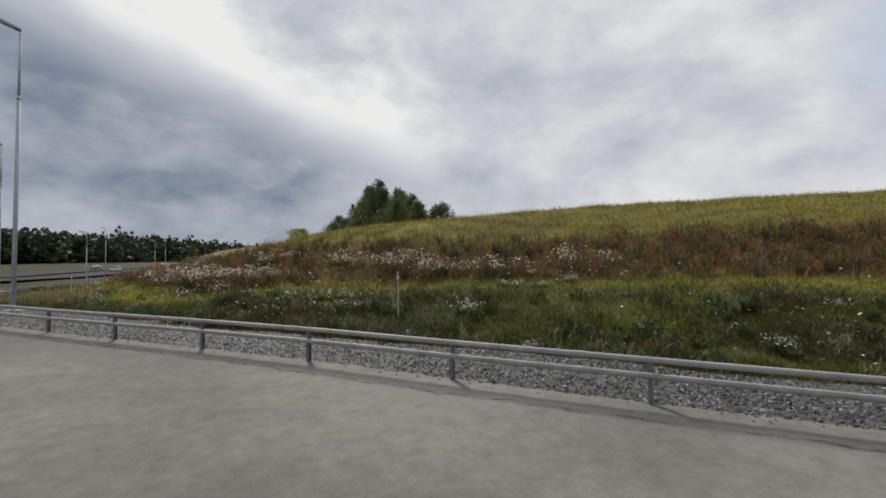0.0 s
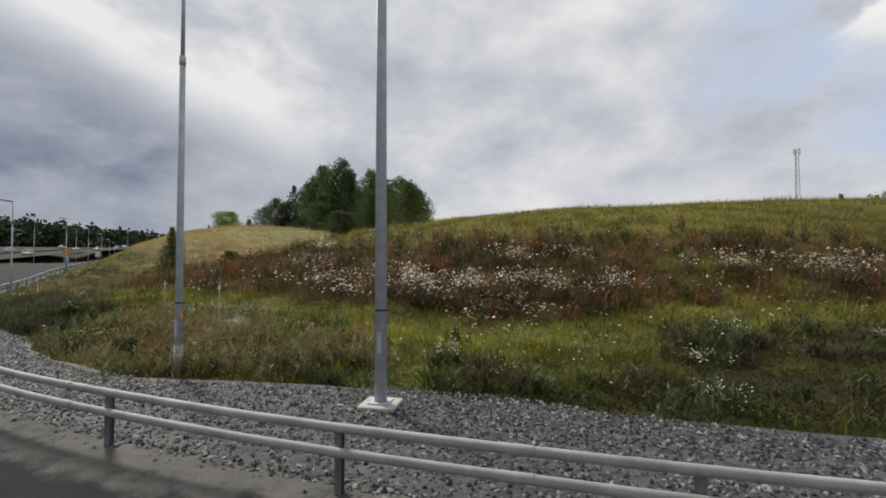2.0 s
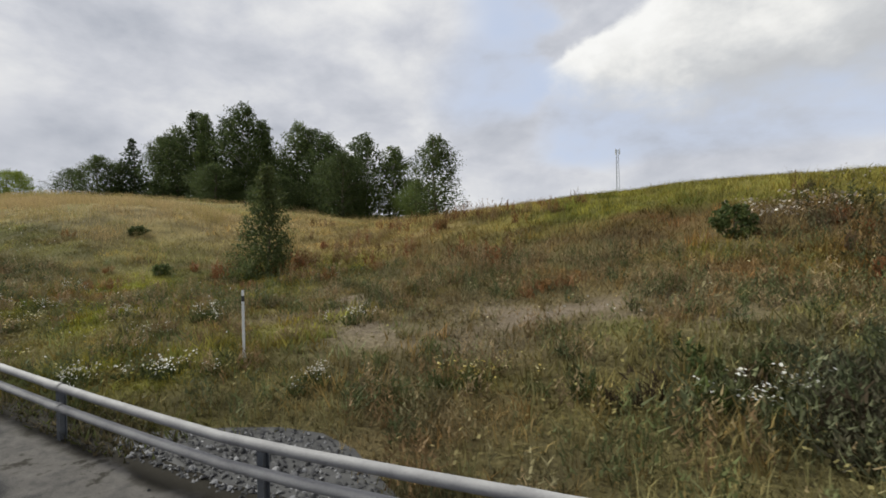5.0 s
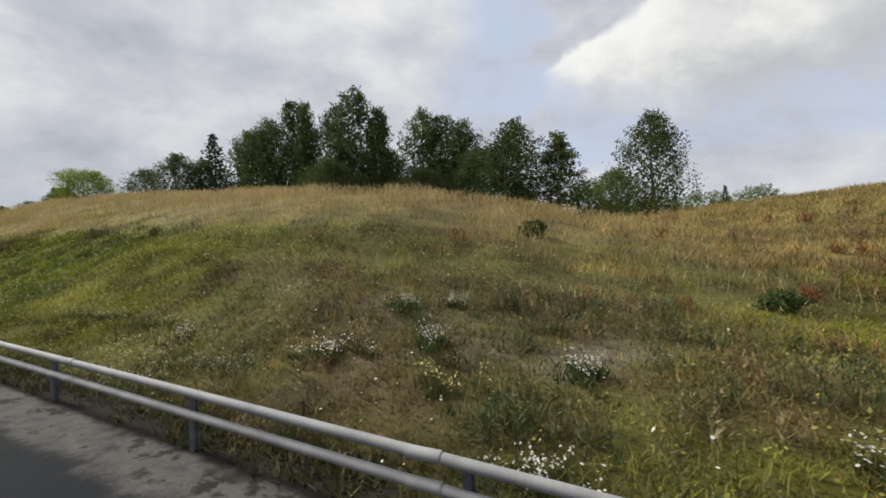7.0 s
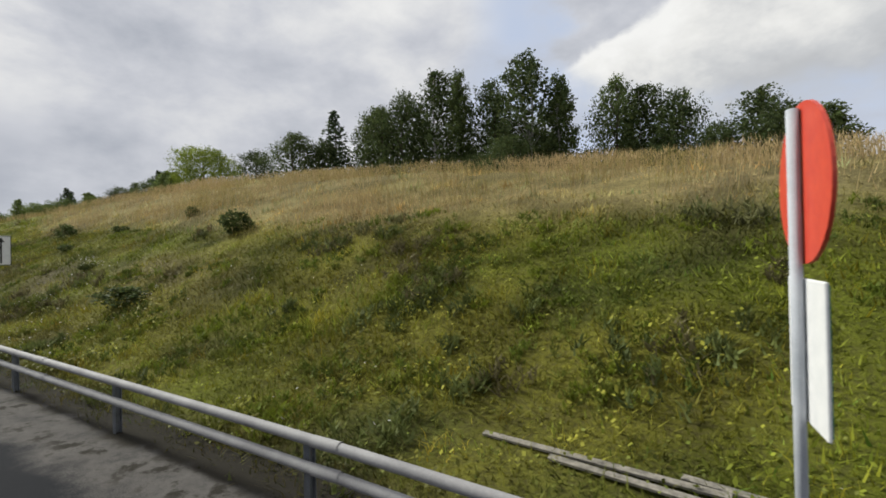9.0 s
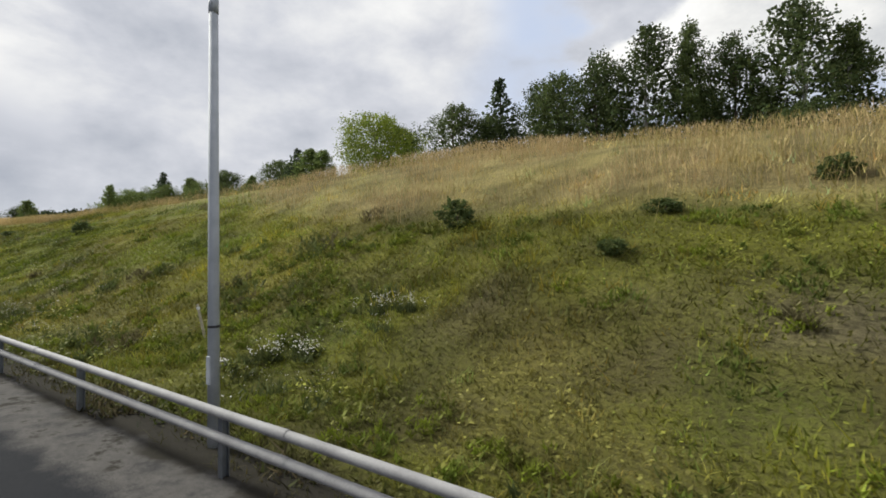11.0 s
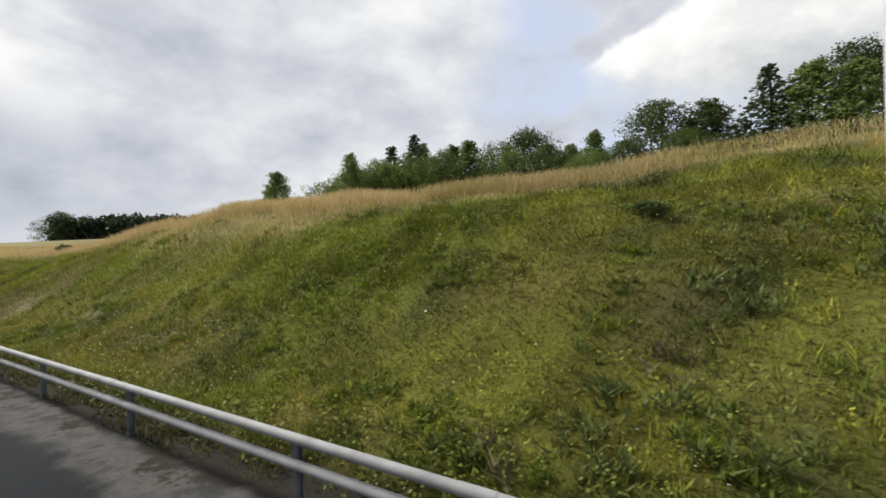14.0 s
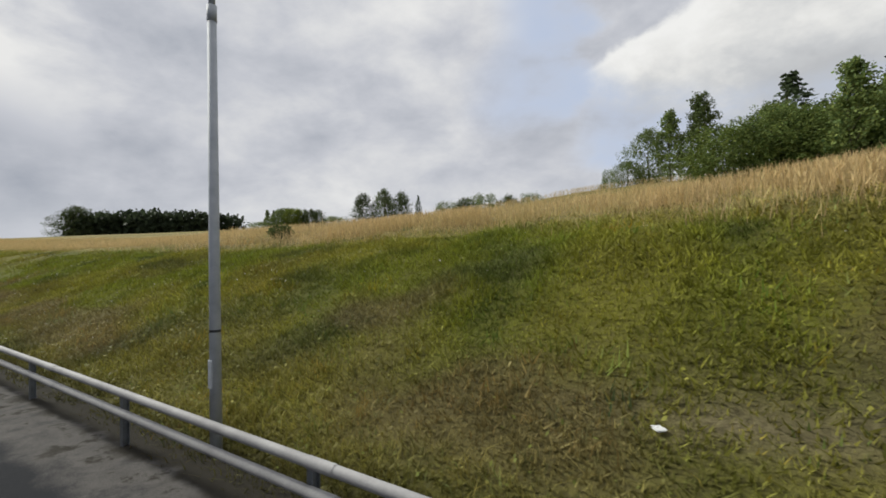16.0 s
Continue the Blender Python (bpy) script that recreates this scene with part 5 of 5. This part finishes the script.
LIME = (-90.2, 30.4)
RIDGE_A = [("ash", -21.0, 46, 15.4, 5.2), ("sallow", -24.6, 47.5, 10.8, 4.0), ("birch", -31.6, 53, 16.8, 5.6), ("birch2", -37.0, 53, 19.2, 6.4), ("oak", -43.8, 53, 20.4, 6.2), ("birch2", -47.0, 53, 21.6, 6.4),
           ("ash", -49.8, 53.0, 22.8, 5.8), ("birch", -55.6, 50.6, 23.6, 5.0), ("birch2", -59.3, 50, 26.6, 7.6), ("oak", -64.0, 51, 25.0, 6.4), ("birch", -67.4, 48.6, 26.0, 4.4), ("birch2", -70.9, 49.6, 27.2, 7.0),
           ("oak", -75.8, 49, 25.2, 7.6), ("ash", -80.0, 49, 23.8, 7.2), ("oak", -83.8, 54.0, 25.6, 6.4)]
RIDGE_B = [("spruce", -86.0, 46.5, 24.2, 6.6), ("ash", -89.2, 42.5, 20.4, 6.6), ("oak", -86.4, 45, 19.6, 5.4), ("lime", LIME[0], LIME[1], 16.0, 5.6), ("oak", -95.5, 41, 18.6, 6.0),
           ("spruce", -101.0, 31.0, 15.1, 4.0), ("sapling", -99.1, 31.0, 14.7, 4.0), ("sapling", -97.3, 31.0, 14.4, 3.1), ("birch", -104.0, 33, 14.2, 4.0), ("ash", -107.0, 33.5, 14.8, 4.6), ("sallow", -105.2, 33.0, 12.6, 2.6), ("sapling", -111.0, 33, 13.5, 2.6), ("sapling", -112.9, 33.5, 12.9, 2.6), ("oak", -116.4, 33.5, 14.6, 5.2),
           ("sapling", -120.2, 31.0, 13.9, 3.4), ("sapling", -122.2, 32.0, 14.0, 3.4), ("spruce", -124.8, 30.0, 15.0, 4.0), ("spruce", -128.8, 32.0, 15.0, 4.3), ("sapling", -127.3, 25.2, 12.9, 2.6),
           ("sapling", -125.2, 17.0, 10.1, 2.3), ("sapling", -126.6, 17.6, 9.5, 1.9), ("birch", -134.0, 44.0, 18.2, 3.4), ("sapling", -136.4, 44.5, 17.4, 3.0), ("sallow", -138.2, 45.0, 16.0, 3.6), ("sallow", -140.2, 45.5, 13.4, 3.0), ("sallow", -129.8, 27.5, 11.9, 4.3), ("sallow", -125.6, 26.5, 12.2, 4.3)]
RIDGE_C = [("shrub", -25.4, 50, 10.6, 4.6), ("shrub", -28.0, 51, 10.4, 3.6), ("shrub", -35.5, 52, 11.0, 4.0), ("oak", -61.5, 57, 21.0, 6.0), ("oak", -66.0, 56, 22.0, 5.4),
           ("oak", -76.0, 54, 23.0, 6.4), ("oak", -49.5, 58, 17.0, 5.6), ("sallow", -128.0, 28.5, 11.8, 5.3), ("shrub", -131.5, 28.0, 11.2, 5.3), ("shrub", -126.0, 29.0, 12.0, 5.3), ("shrub", -123.5, 28.5, 12.4, 5.0)]
FAR = [("oak", -531.4, 127.3, 44.3, 27), ("sallow", -279, 103, 18.0, 11), ("sallow", -272, 111, 19.2, 12), ("sallow", -263, 123, 20.2, 13), ("oak", -255, 131, 29.6, 9), ("ash", -249, 137, 31.0, 9), ("oak", -244, 141, 30.2, 9), ("spruce", -238.4, 144.8, 29.0, 5),
       ("shrub", -229, 151, 25.2, 12), ("oak", -223, 155, 27.4, 11), ("shrub", -216, 159, 28.0, 13), ("oak", -208, 163, 28.0, 11), ("shrub", -201, 167, 27.6, 12), ("shrub", -156.9, 107.3, 23.1, 3.4),
       ("shrub", 2, 190, 22, 14), ("shrub", -14, 192, 21.5, 16), ("shrub", -30, 186, 21, 15), ("spruce", -8, 190, 24, 6), ("spruce", -24, 195, 23.5, 6), ("shrub", -44, 180, 20, 16)]
UNDER = [("oak", -36 - 4.6 * k, 47 + 3 * math.sin(2.1 * k), 14.0 + 2.2 * math.sin(1.3 * k + 1), 6.0) for k in range(12)]
UNDER += [("oak", -46 - 4.4 * k, 62 + 3 * math.sin(1.7 * k), 18.6 + 1.6 * math.sin(2.3 * k), 6.0) for k in range(9)]
UNDER += [(("sallow", "shrub", "ash")[k % 3], -100 - 1.75 * k, 33.5 - 0.33 * k + 1.2 * math.sin(1.9 * k), (11.7 if k < 8 else 12.9 - 0.06 * k) + 0.6 * math.sin(2.7 * k), 3.2) for k in range(19)]
turn = 20
for stand in (RIDGE_A, RIDGE_B, RIDGE_C, UNDER, FAR):
    for kind, x, y, top, width in stand:
        turn += 67
        plant(kind, x, y, top, width, turn)
for src in KINDS.values():                                        # the patterns themselves stand far behind the ridge
    turn += 67
    x = -20 - turn * 0.03
    src.matrix_world = pose(x, 96 + turn % 17, float(ground_z(x, 96 + turn % 17)[0]) - 0.1, 0, 0, turn) @ Matrix.Diagonal((0.8, 0.8, 0.8, 1))

# the young spruce-like birch on the slope and the low bushes
z0 = float(ground_z(-11.75, 14.3)[0]) - 0.08
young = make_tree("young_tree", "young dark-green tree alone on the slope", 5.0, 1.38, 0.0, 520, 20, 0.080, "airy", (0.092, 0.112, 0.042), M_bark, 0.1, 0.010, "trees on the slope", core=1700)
young.matrix_world = pose(-11.75, 14.3, z0)
BUSHES = [(-70.6, 10.6, 0.75, 0.9), (-55.9, 10.3, 0.75, 1.15), (-62.5, 12.6, 0.5, 0.7), (-95.3, 11.0, 0.7, 0.9), (-65.6, 10.9, 0.3, 0.8), (-55.3, 6.4, 0.5, 1.3), (-150.0, 14.5, 0.7, 1.3),
          (-16.4, 12.3, 0.5, 0.9), (-22.8, 14.6, 0.5, 1.0), (-104.0, 10.2, 0.3, 0.8), (6.0, 17.0, 1.0, 1.2), (-66.3, 9.0, 0.3, 0.6), (26.9, 11.5, 0.55, 0.7), (18.6, 9.6, 0.8, 1.3)]
bush = make_tree("bush", "low dark-green bush on the grassy slope", 1.0, 0.60, 0.02, 120, 13, 0.10, "ball", (0.090, 0.118, 0.040), M_bark, 0.2, 0.02, "bushes on the slope", "bush", core=50)
for n, (x, y, h, w) in enumerate(BUSHES):
    m = pose(x, y, float(ground_z(x, y)[0]) - 0.05, 0, 0, 71 * n) @ Matrix.Diagonal((w / 1.3, w / 1.3, h, 1))
    if n:
        copy_thing(bush, m)
    else:
        first = m
bush.matrix_world = first


# ---------------------------------------------------------------- flower clumps
CLUMPS = [flower_clump("flower_clump", "clump of white daisies among the grass", 0.50, 0.42, 170, 0.0125, WHITE), flower_clump("flower_clump", "clump of pale fluffy thistle heads among brown weeds", 1.9, 1.1, 300, 0.040, PALE, (0.11, 0.080, 0.045)),
          flower_clump("flower_clump", "clump of white umbels on leafy stems", 0.42, 0.6, 150, 0.017, WHITE), flower_clump("flower_clump", "clump of yellow tansy in the weeds", 0.6, 0.45, 110, 0.016, GOLD),
          flower_clump("flower_clump", "loose drift of small white daisies in the mown grass", 1.25, 0.34, 150, 0.0100, WHITE)]
DAISIES = [(-7.6, 6.4), (-2.0, 8.4), (-0.3, 5.5), (-4.0, 3.9), (-2.9, 4.9), (-19.4, 6.2), (-23.2, 7.3), (-15.4, 4.3), (-12.0, 6.3), (-15.2, 5.4), (-19.3, 3.9), (-13.9, 5.7), (-21.9, 6.3), (40.4, 25.7), (39.6, 26.7), (40.9, 29.4), (41.3, 29.9), (41.5, 30.5), (43.1, 36.7), (43.8, 37.6), (42.6, 36.2), (47.5, 30.5), (50.4, 33.0), (36.5, 20.5), (34.7, 23.3),
           (-71.3, 5.45), (-70.8, 5.7), (-69.7, 7.1), (-70.3, 7.0), (-27.1, 5.1), (-22.3, 7.9), (-23.3, 5.5), (-16.5, 5.2), (52.4, 39.0), (51.6, 42.4), (41.3, 38.3), (43.9, 38.7), (45.3, 33.8)]
THISTLES = [(20.6, 20.8), (21.6, 21.6), (22.9, 19.8), (23.8, 22.5), (25.2, 23.5), (25.6, 24.4), (26.6, 24.6), (27.4, 23.4), (28.1, 22.8), (28.8, 25.8), (29.8, 27.0), (24.4, 21.5), (23.2, 21.2), (34.3, 33.3), (33.5, 32.4), (35.2, 34.2),
            (37.6, 36.0), (36.8, 35.0), (38.8, 37.2), (15.6, 19.8), (14.8, 19.5), (26.4, 27.2), (25.4, 26.7), (41.0, 42.0), (12.2, 22.0), (31.4, 30.6), (19.0, 18.2), (8.0, 18.5)]
UMBELS = [(38.6, 28.6), (37.4, 27.4), (34.3, 25.4), (38.8, 29.6), (45.2, 33.4), (31.5, 17.8), (22.0, 13.0), (21.1, 13.9), (-5.0, 7.0), (-15.0, 8.4), (-61.0, 7.8), (10.0, 9.2), (5.6, 6.8)]
TANSY = [(24.0, 11.2), (28.0, 13.4), (33.0, 18.2), (-9.8, 4.7), (-14.2, 4.5), (-21.0, 5.0), (2.2, 6.4), (26.2, 16.2)]
DRIFTS = [(-81.7, 5.0), (-82.4, 5.2), (-84.3, 4.96), (-79.1, 4.5), (-83.0, 4.7), (-34.8, 4.7), (-31.0, 5.6), (-70.2, 5.0), (-70.0, 6.6), (-86.0, 4.3), (-83.3, 4.6), (-89.6, 4.5), (-92.4, 4.3), (-25.6, 4.8), (-28.4, 5.6), (-10.4, 5.0), (-5.6, 5.6)]
for src, spots in zip(CLUMPS, (DAISIES, THISTLES, UMBELS, TANSY, DRIFTS)):
    for n, (x, y) in enumerate(spots):
        s = (0.65 + 0.6 * RNG.random()) * (1.0 if x > -60 else 0.85)
        m = pose(x, y, float(ground_z(x, y)[0]), 0, 0, 53 * n) @ Matrix.Diagonal((s, s, 0.8 + 0.3 * RNG.random(), 1))
        if n:
            copy_thing(src, m)
        else:
            keep = m
    src.matrix_world = keep


# ---------------------------------------------------------------- litter on the road edge
def litter(name, x, d, size, mat, label, lean):
    y = d + float(rail_y([x])[0])
    ob = thing(name, (x, y, float(road_z(x))), label, "litter")
    bm = box(bmesh.new(), size, (0, 0, size[2] / 2), min(size) * 0.2)
    for v in bm.verts:
        v.co += Vector((RNG.normal(0, 0.01), RNG.normal(0, 0.01), 0))
    part("sheet", bm, mat, ob).matrix_basis = pose(0, 0, 0, lean, 0, 12)


litter("cardboard_sheet", -124.9, -0.62, (0.36, 0.02, 0.55), M_board, "brown cardboard sheet leaning against the rail post", -22)
litter("paper_cup", -123.9, -0.14, (0.10, 0.10, 0.14), M_white, "crumpled white paper cup on the road edge", 8)
litter("paper_scrap", 48.5, -3.6, (0.16, 0.05, 0.012), M_white, "white paper scrap lying on the asphalt", 0)
litter("paper_scrap", -33.2, -0.35, (0.06, 0.16, 0.03), M_white, "white paper scrap lying on the road edge", 0)

litter("paper_scrap", -81.5, 3.86, (0.15, 0.06, 0.02), M_white, "white paper scrap caught in the mown grass", 10)
litter("paper_scrap", -131.9, 2.50, (0.10, 0.07, 0.02), M_white, "crumpled pale paper scrap on bare soil", 14)
for ob in [o for o in bpy.data.objects if o.name.startswith("paper_scrap")]:
    x, y, _ = ob.matrix_world.translation
    if y > 4:
        ob.matrix_world = pose(x, y, float(ground_z(x, y)[0]) + 0.05, 0, 0, 40)


def rock(x, y, size):
    """A rough grey stone, half sunk in the ground."""
    ob = thing("rock", (x, y, float(ground_z(x, y)[0])), "rough grey stone lying in the grass", "rock")
    bm = bmesh.new()
    bmesh.ops.create_icosphere(bm, subdivisions=2, radius=size)
    for v in bm.verts:
        v.co = Vector((v.co.x * 1.3, v.co.y, v.co.z * 0.7)) * (1 + 0.18 * math.sin(9 * v.co.x / size) * math.cos(7 * v.co.y / size)) + Vector((0, 0, size * 0.25))
    part("stone", bm, M_concrete, ob)


rock(-72.2, 4.93, 0.13)

# ---------------------------------------------------------------- far things across the motorway
def far_woods(name, label, line, depth, tall, count, size, tone):
    """A distant wooded rise: crowns crowded along a line in plan."""
    k = np.array(line, float)
    s = RNG.random(count) * (len(k) - 1)
    i = np.minimum(s.astype(int), len(k) - 2)
    p = k[i] + (k[i + 1] - k[i]) * (s - i)[:, None]
    x, y = p[:, 0] + RNG.normal(0, depth, count), p[:, 1] + RNG.normal(0, depth, count)
    z = p[:, 2]
    h = tall * (0.86 + 0.20 * RNG.random(count))
    out = []
    tint = np.asarray(tone)[None] * (0.6 + 0.8 * RNG.random((count, 1)))
    for m in range(30):
        q = RNG.random(count)
        r = 0.27 * h * (1.05 - q) ** 0.7 * RNG.random(count) ** 0.5 + 0.3
        a = RNG.random(count) * 6.28
        c = np.stack([x + r * np.cos(a), y + r * np.sin(a), z + h * q - 3], -1)
        v, f, t = leaf_quads(c, size * 1.2, tint * (0.8 + 0.4 * RNG.random((count, 1))))
        out.append((v, f, t))
    tagged(new(name, net(name, *join(out)[:2], M_leaf, join(out)[2])), label, "forest", kind="stuff")


far_woods("far_forest", "dark wooded rise beyond the motorway", [(-250, -190, 14), (-320, -130, 16), (-400, -90, 17), (-470, -40, 16), (-560, 10, 17)], 24, 18, 1900, 2.4, (0.030, 0.042, 0.024))
far_woods("far_forest", "distant wood on the skyline", [(-532, 124, 18), (-526, 146, 21), (-516, 167, 24), (-502, 198, 24), (-488, 224, 22)], 6, 21, 420, 2.2, (0.046, 0.062, 0.034))
far_woods("far_forest", "low wood beyond the hollow", [(30, 230, 11), (-40, 240, 11), (-100, 260, 12)], 7, 9, 200, 2.0, (0.035, 0.048, 0.022))


def car_model():
    car = thing("car", (0, 0, 0), "small car driving on the distant motorway", "car", "cars on the motorway")
    bm = box(bmesh.new(), (4.3, 1.75, 0.62), (0, 0, 0.62), 0.14)
    part("body", bm, M_paint, car)
    bm = box(bmesh.new(), (2.4, 1.5, 0.55), (-0.15, 0, 1.15), 0.16)
    for v in bm.verts:
        if v.co.z > 1.2:
            v.co.x *= 0.78
    part("cabin", bm, M_paint, car)
    for s in (-1, 1):
        part("side_window", box(bmesh.new(), (1.7, 0.02, 0.34), (-0.15, s * 0.755, 1.16), 0.006), M_glass, car)
    part("windscreen", box(bmesh.new(), (0.02, 1.25, 0.40), (0.95, 0, 1.16), 0.006, (0, -32, 0)), M_glass, car)
    part("rear_window", box(bmesh.new(), (0.02, 1.25, 0.38), (-1.20, 0, 1.16), 0.006, (0, 32, 0)), M_glass, car)
    for sx in (-1.35, 1.35):
        for sy in (-0.82, 0.82):
            bm = bmesh.new()
            bmesh.ops.create_cone(bm, cap_ends=True, segments=18, radius1=0.32, radius2=0.32, depth=0.2, matrix=pose(sx, sy, 0.32, 90, 0, 0))
            wheel = part("wheel", bm, M_tyre, car)
            bm = bmesh.new()
            bmesh.ops.create_cone(bm, cap_ends=True, segments=14, radius1=0.19, radius2=0.19, depth=0.22, matrix=pose(sx, sy, 0.32, 90, 0, 0))
            part("rim", bm, M_zinc, wheel)
    return car


def on_motorway(x, off):
    k = np.array(MOTORWAY[::-1], float)
    y = float((spline(k[:, 0], [x]) @ k[:, 1])[0]) + off
    y2 = float((spline(k[:, 0], [x - 4]) @ k[:, 1])[0]) + off
    slope = float(motorway_z(x - 4) - motorway_z(x))
    return pose(x, y, float(motorway_z(x)) + 0.47, 0, -math.degrees(math.atan2(slope, 4)), 180 - math.degrees(math.atan2(y2 - y, 4)))


car = car_model()
car.matrix_world = on_motorway(-92, 3)
for x, off in ((-128, 6), (-150, 0.5), (-170, -10), (-190, 3), (-205, 6), (-228, -13), (-250, 2), (-272, 5), (-118, -12), (-300, -10)):
    copy_thing(car, on_motorway(x, off))


def hall():
    z = 15.0
    b = thing("warehouse", (-560, 40, z), "long pale industrial hall in the distance", "building", turn=-8)
    part("wall", box(bmesh.new(), (30, 84, 12), (0, 0, 6), 0.1), M_facade, b)
    roof = part("roof", box(bmesh.new(), (33, 88, 1.4), (0, 0, 12.4), 0.2), M_roof, b)
    part("ventilator", box(bmesh.new(), (4, 10, 2), (0, -14, 14), 0.2), M_roof, roof)
    for n in range(9):
        w = part("window", box(bmesh.new(), (0.3, 5.5, 2.4), (15.1, -36 + 9 * n, 7.5), 0.05), M_glass, b)


hall()
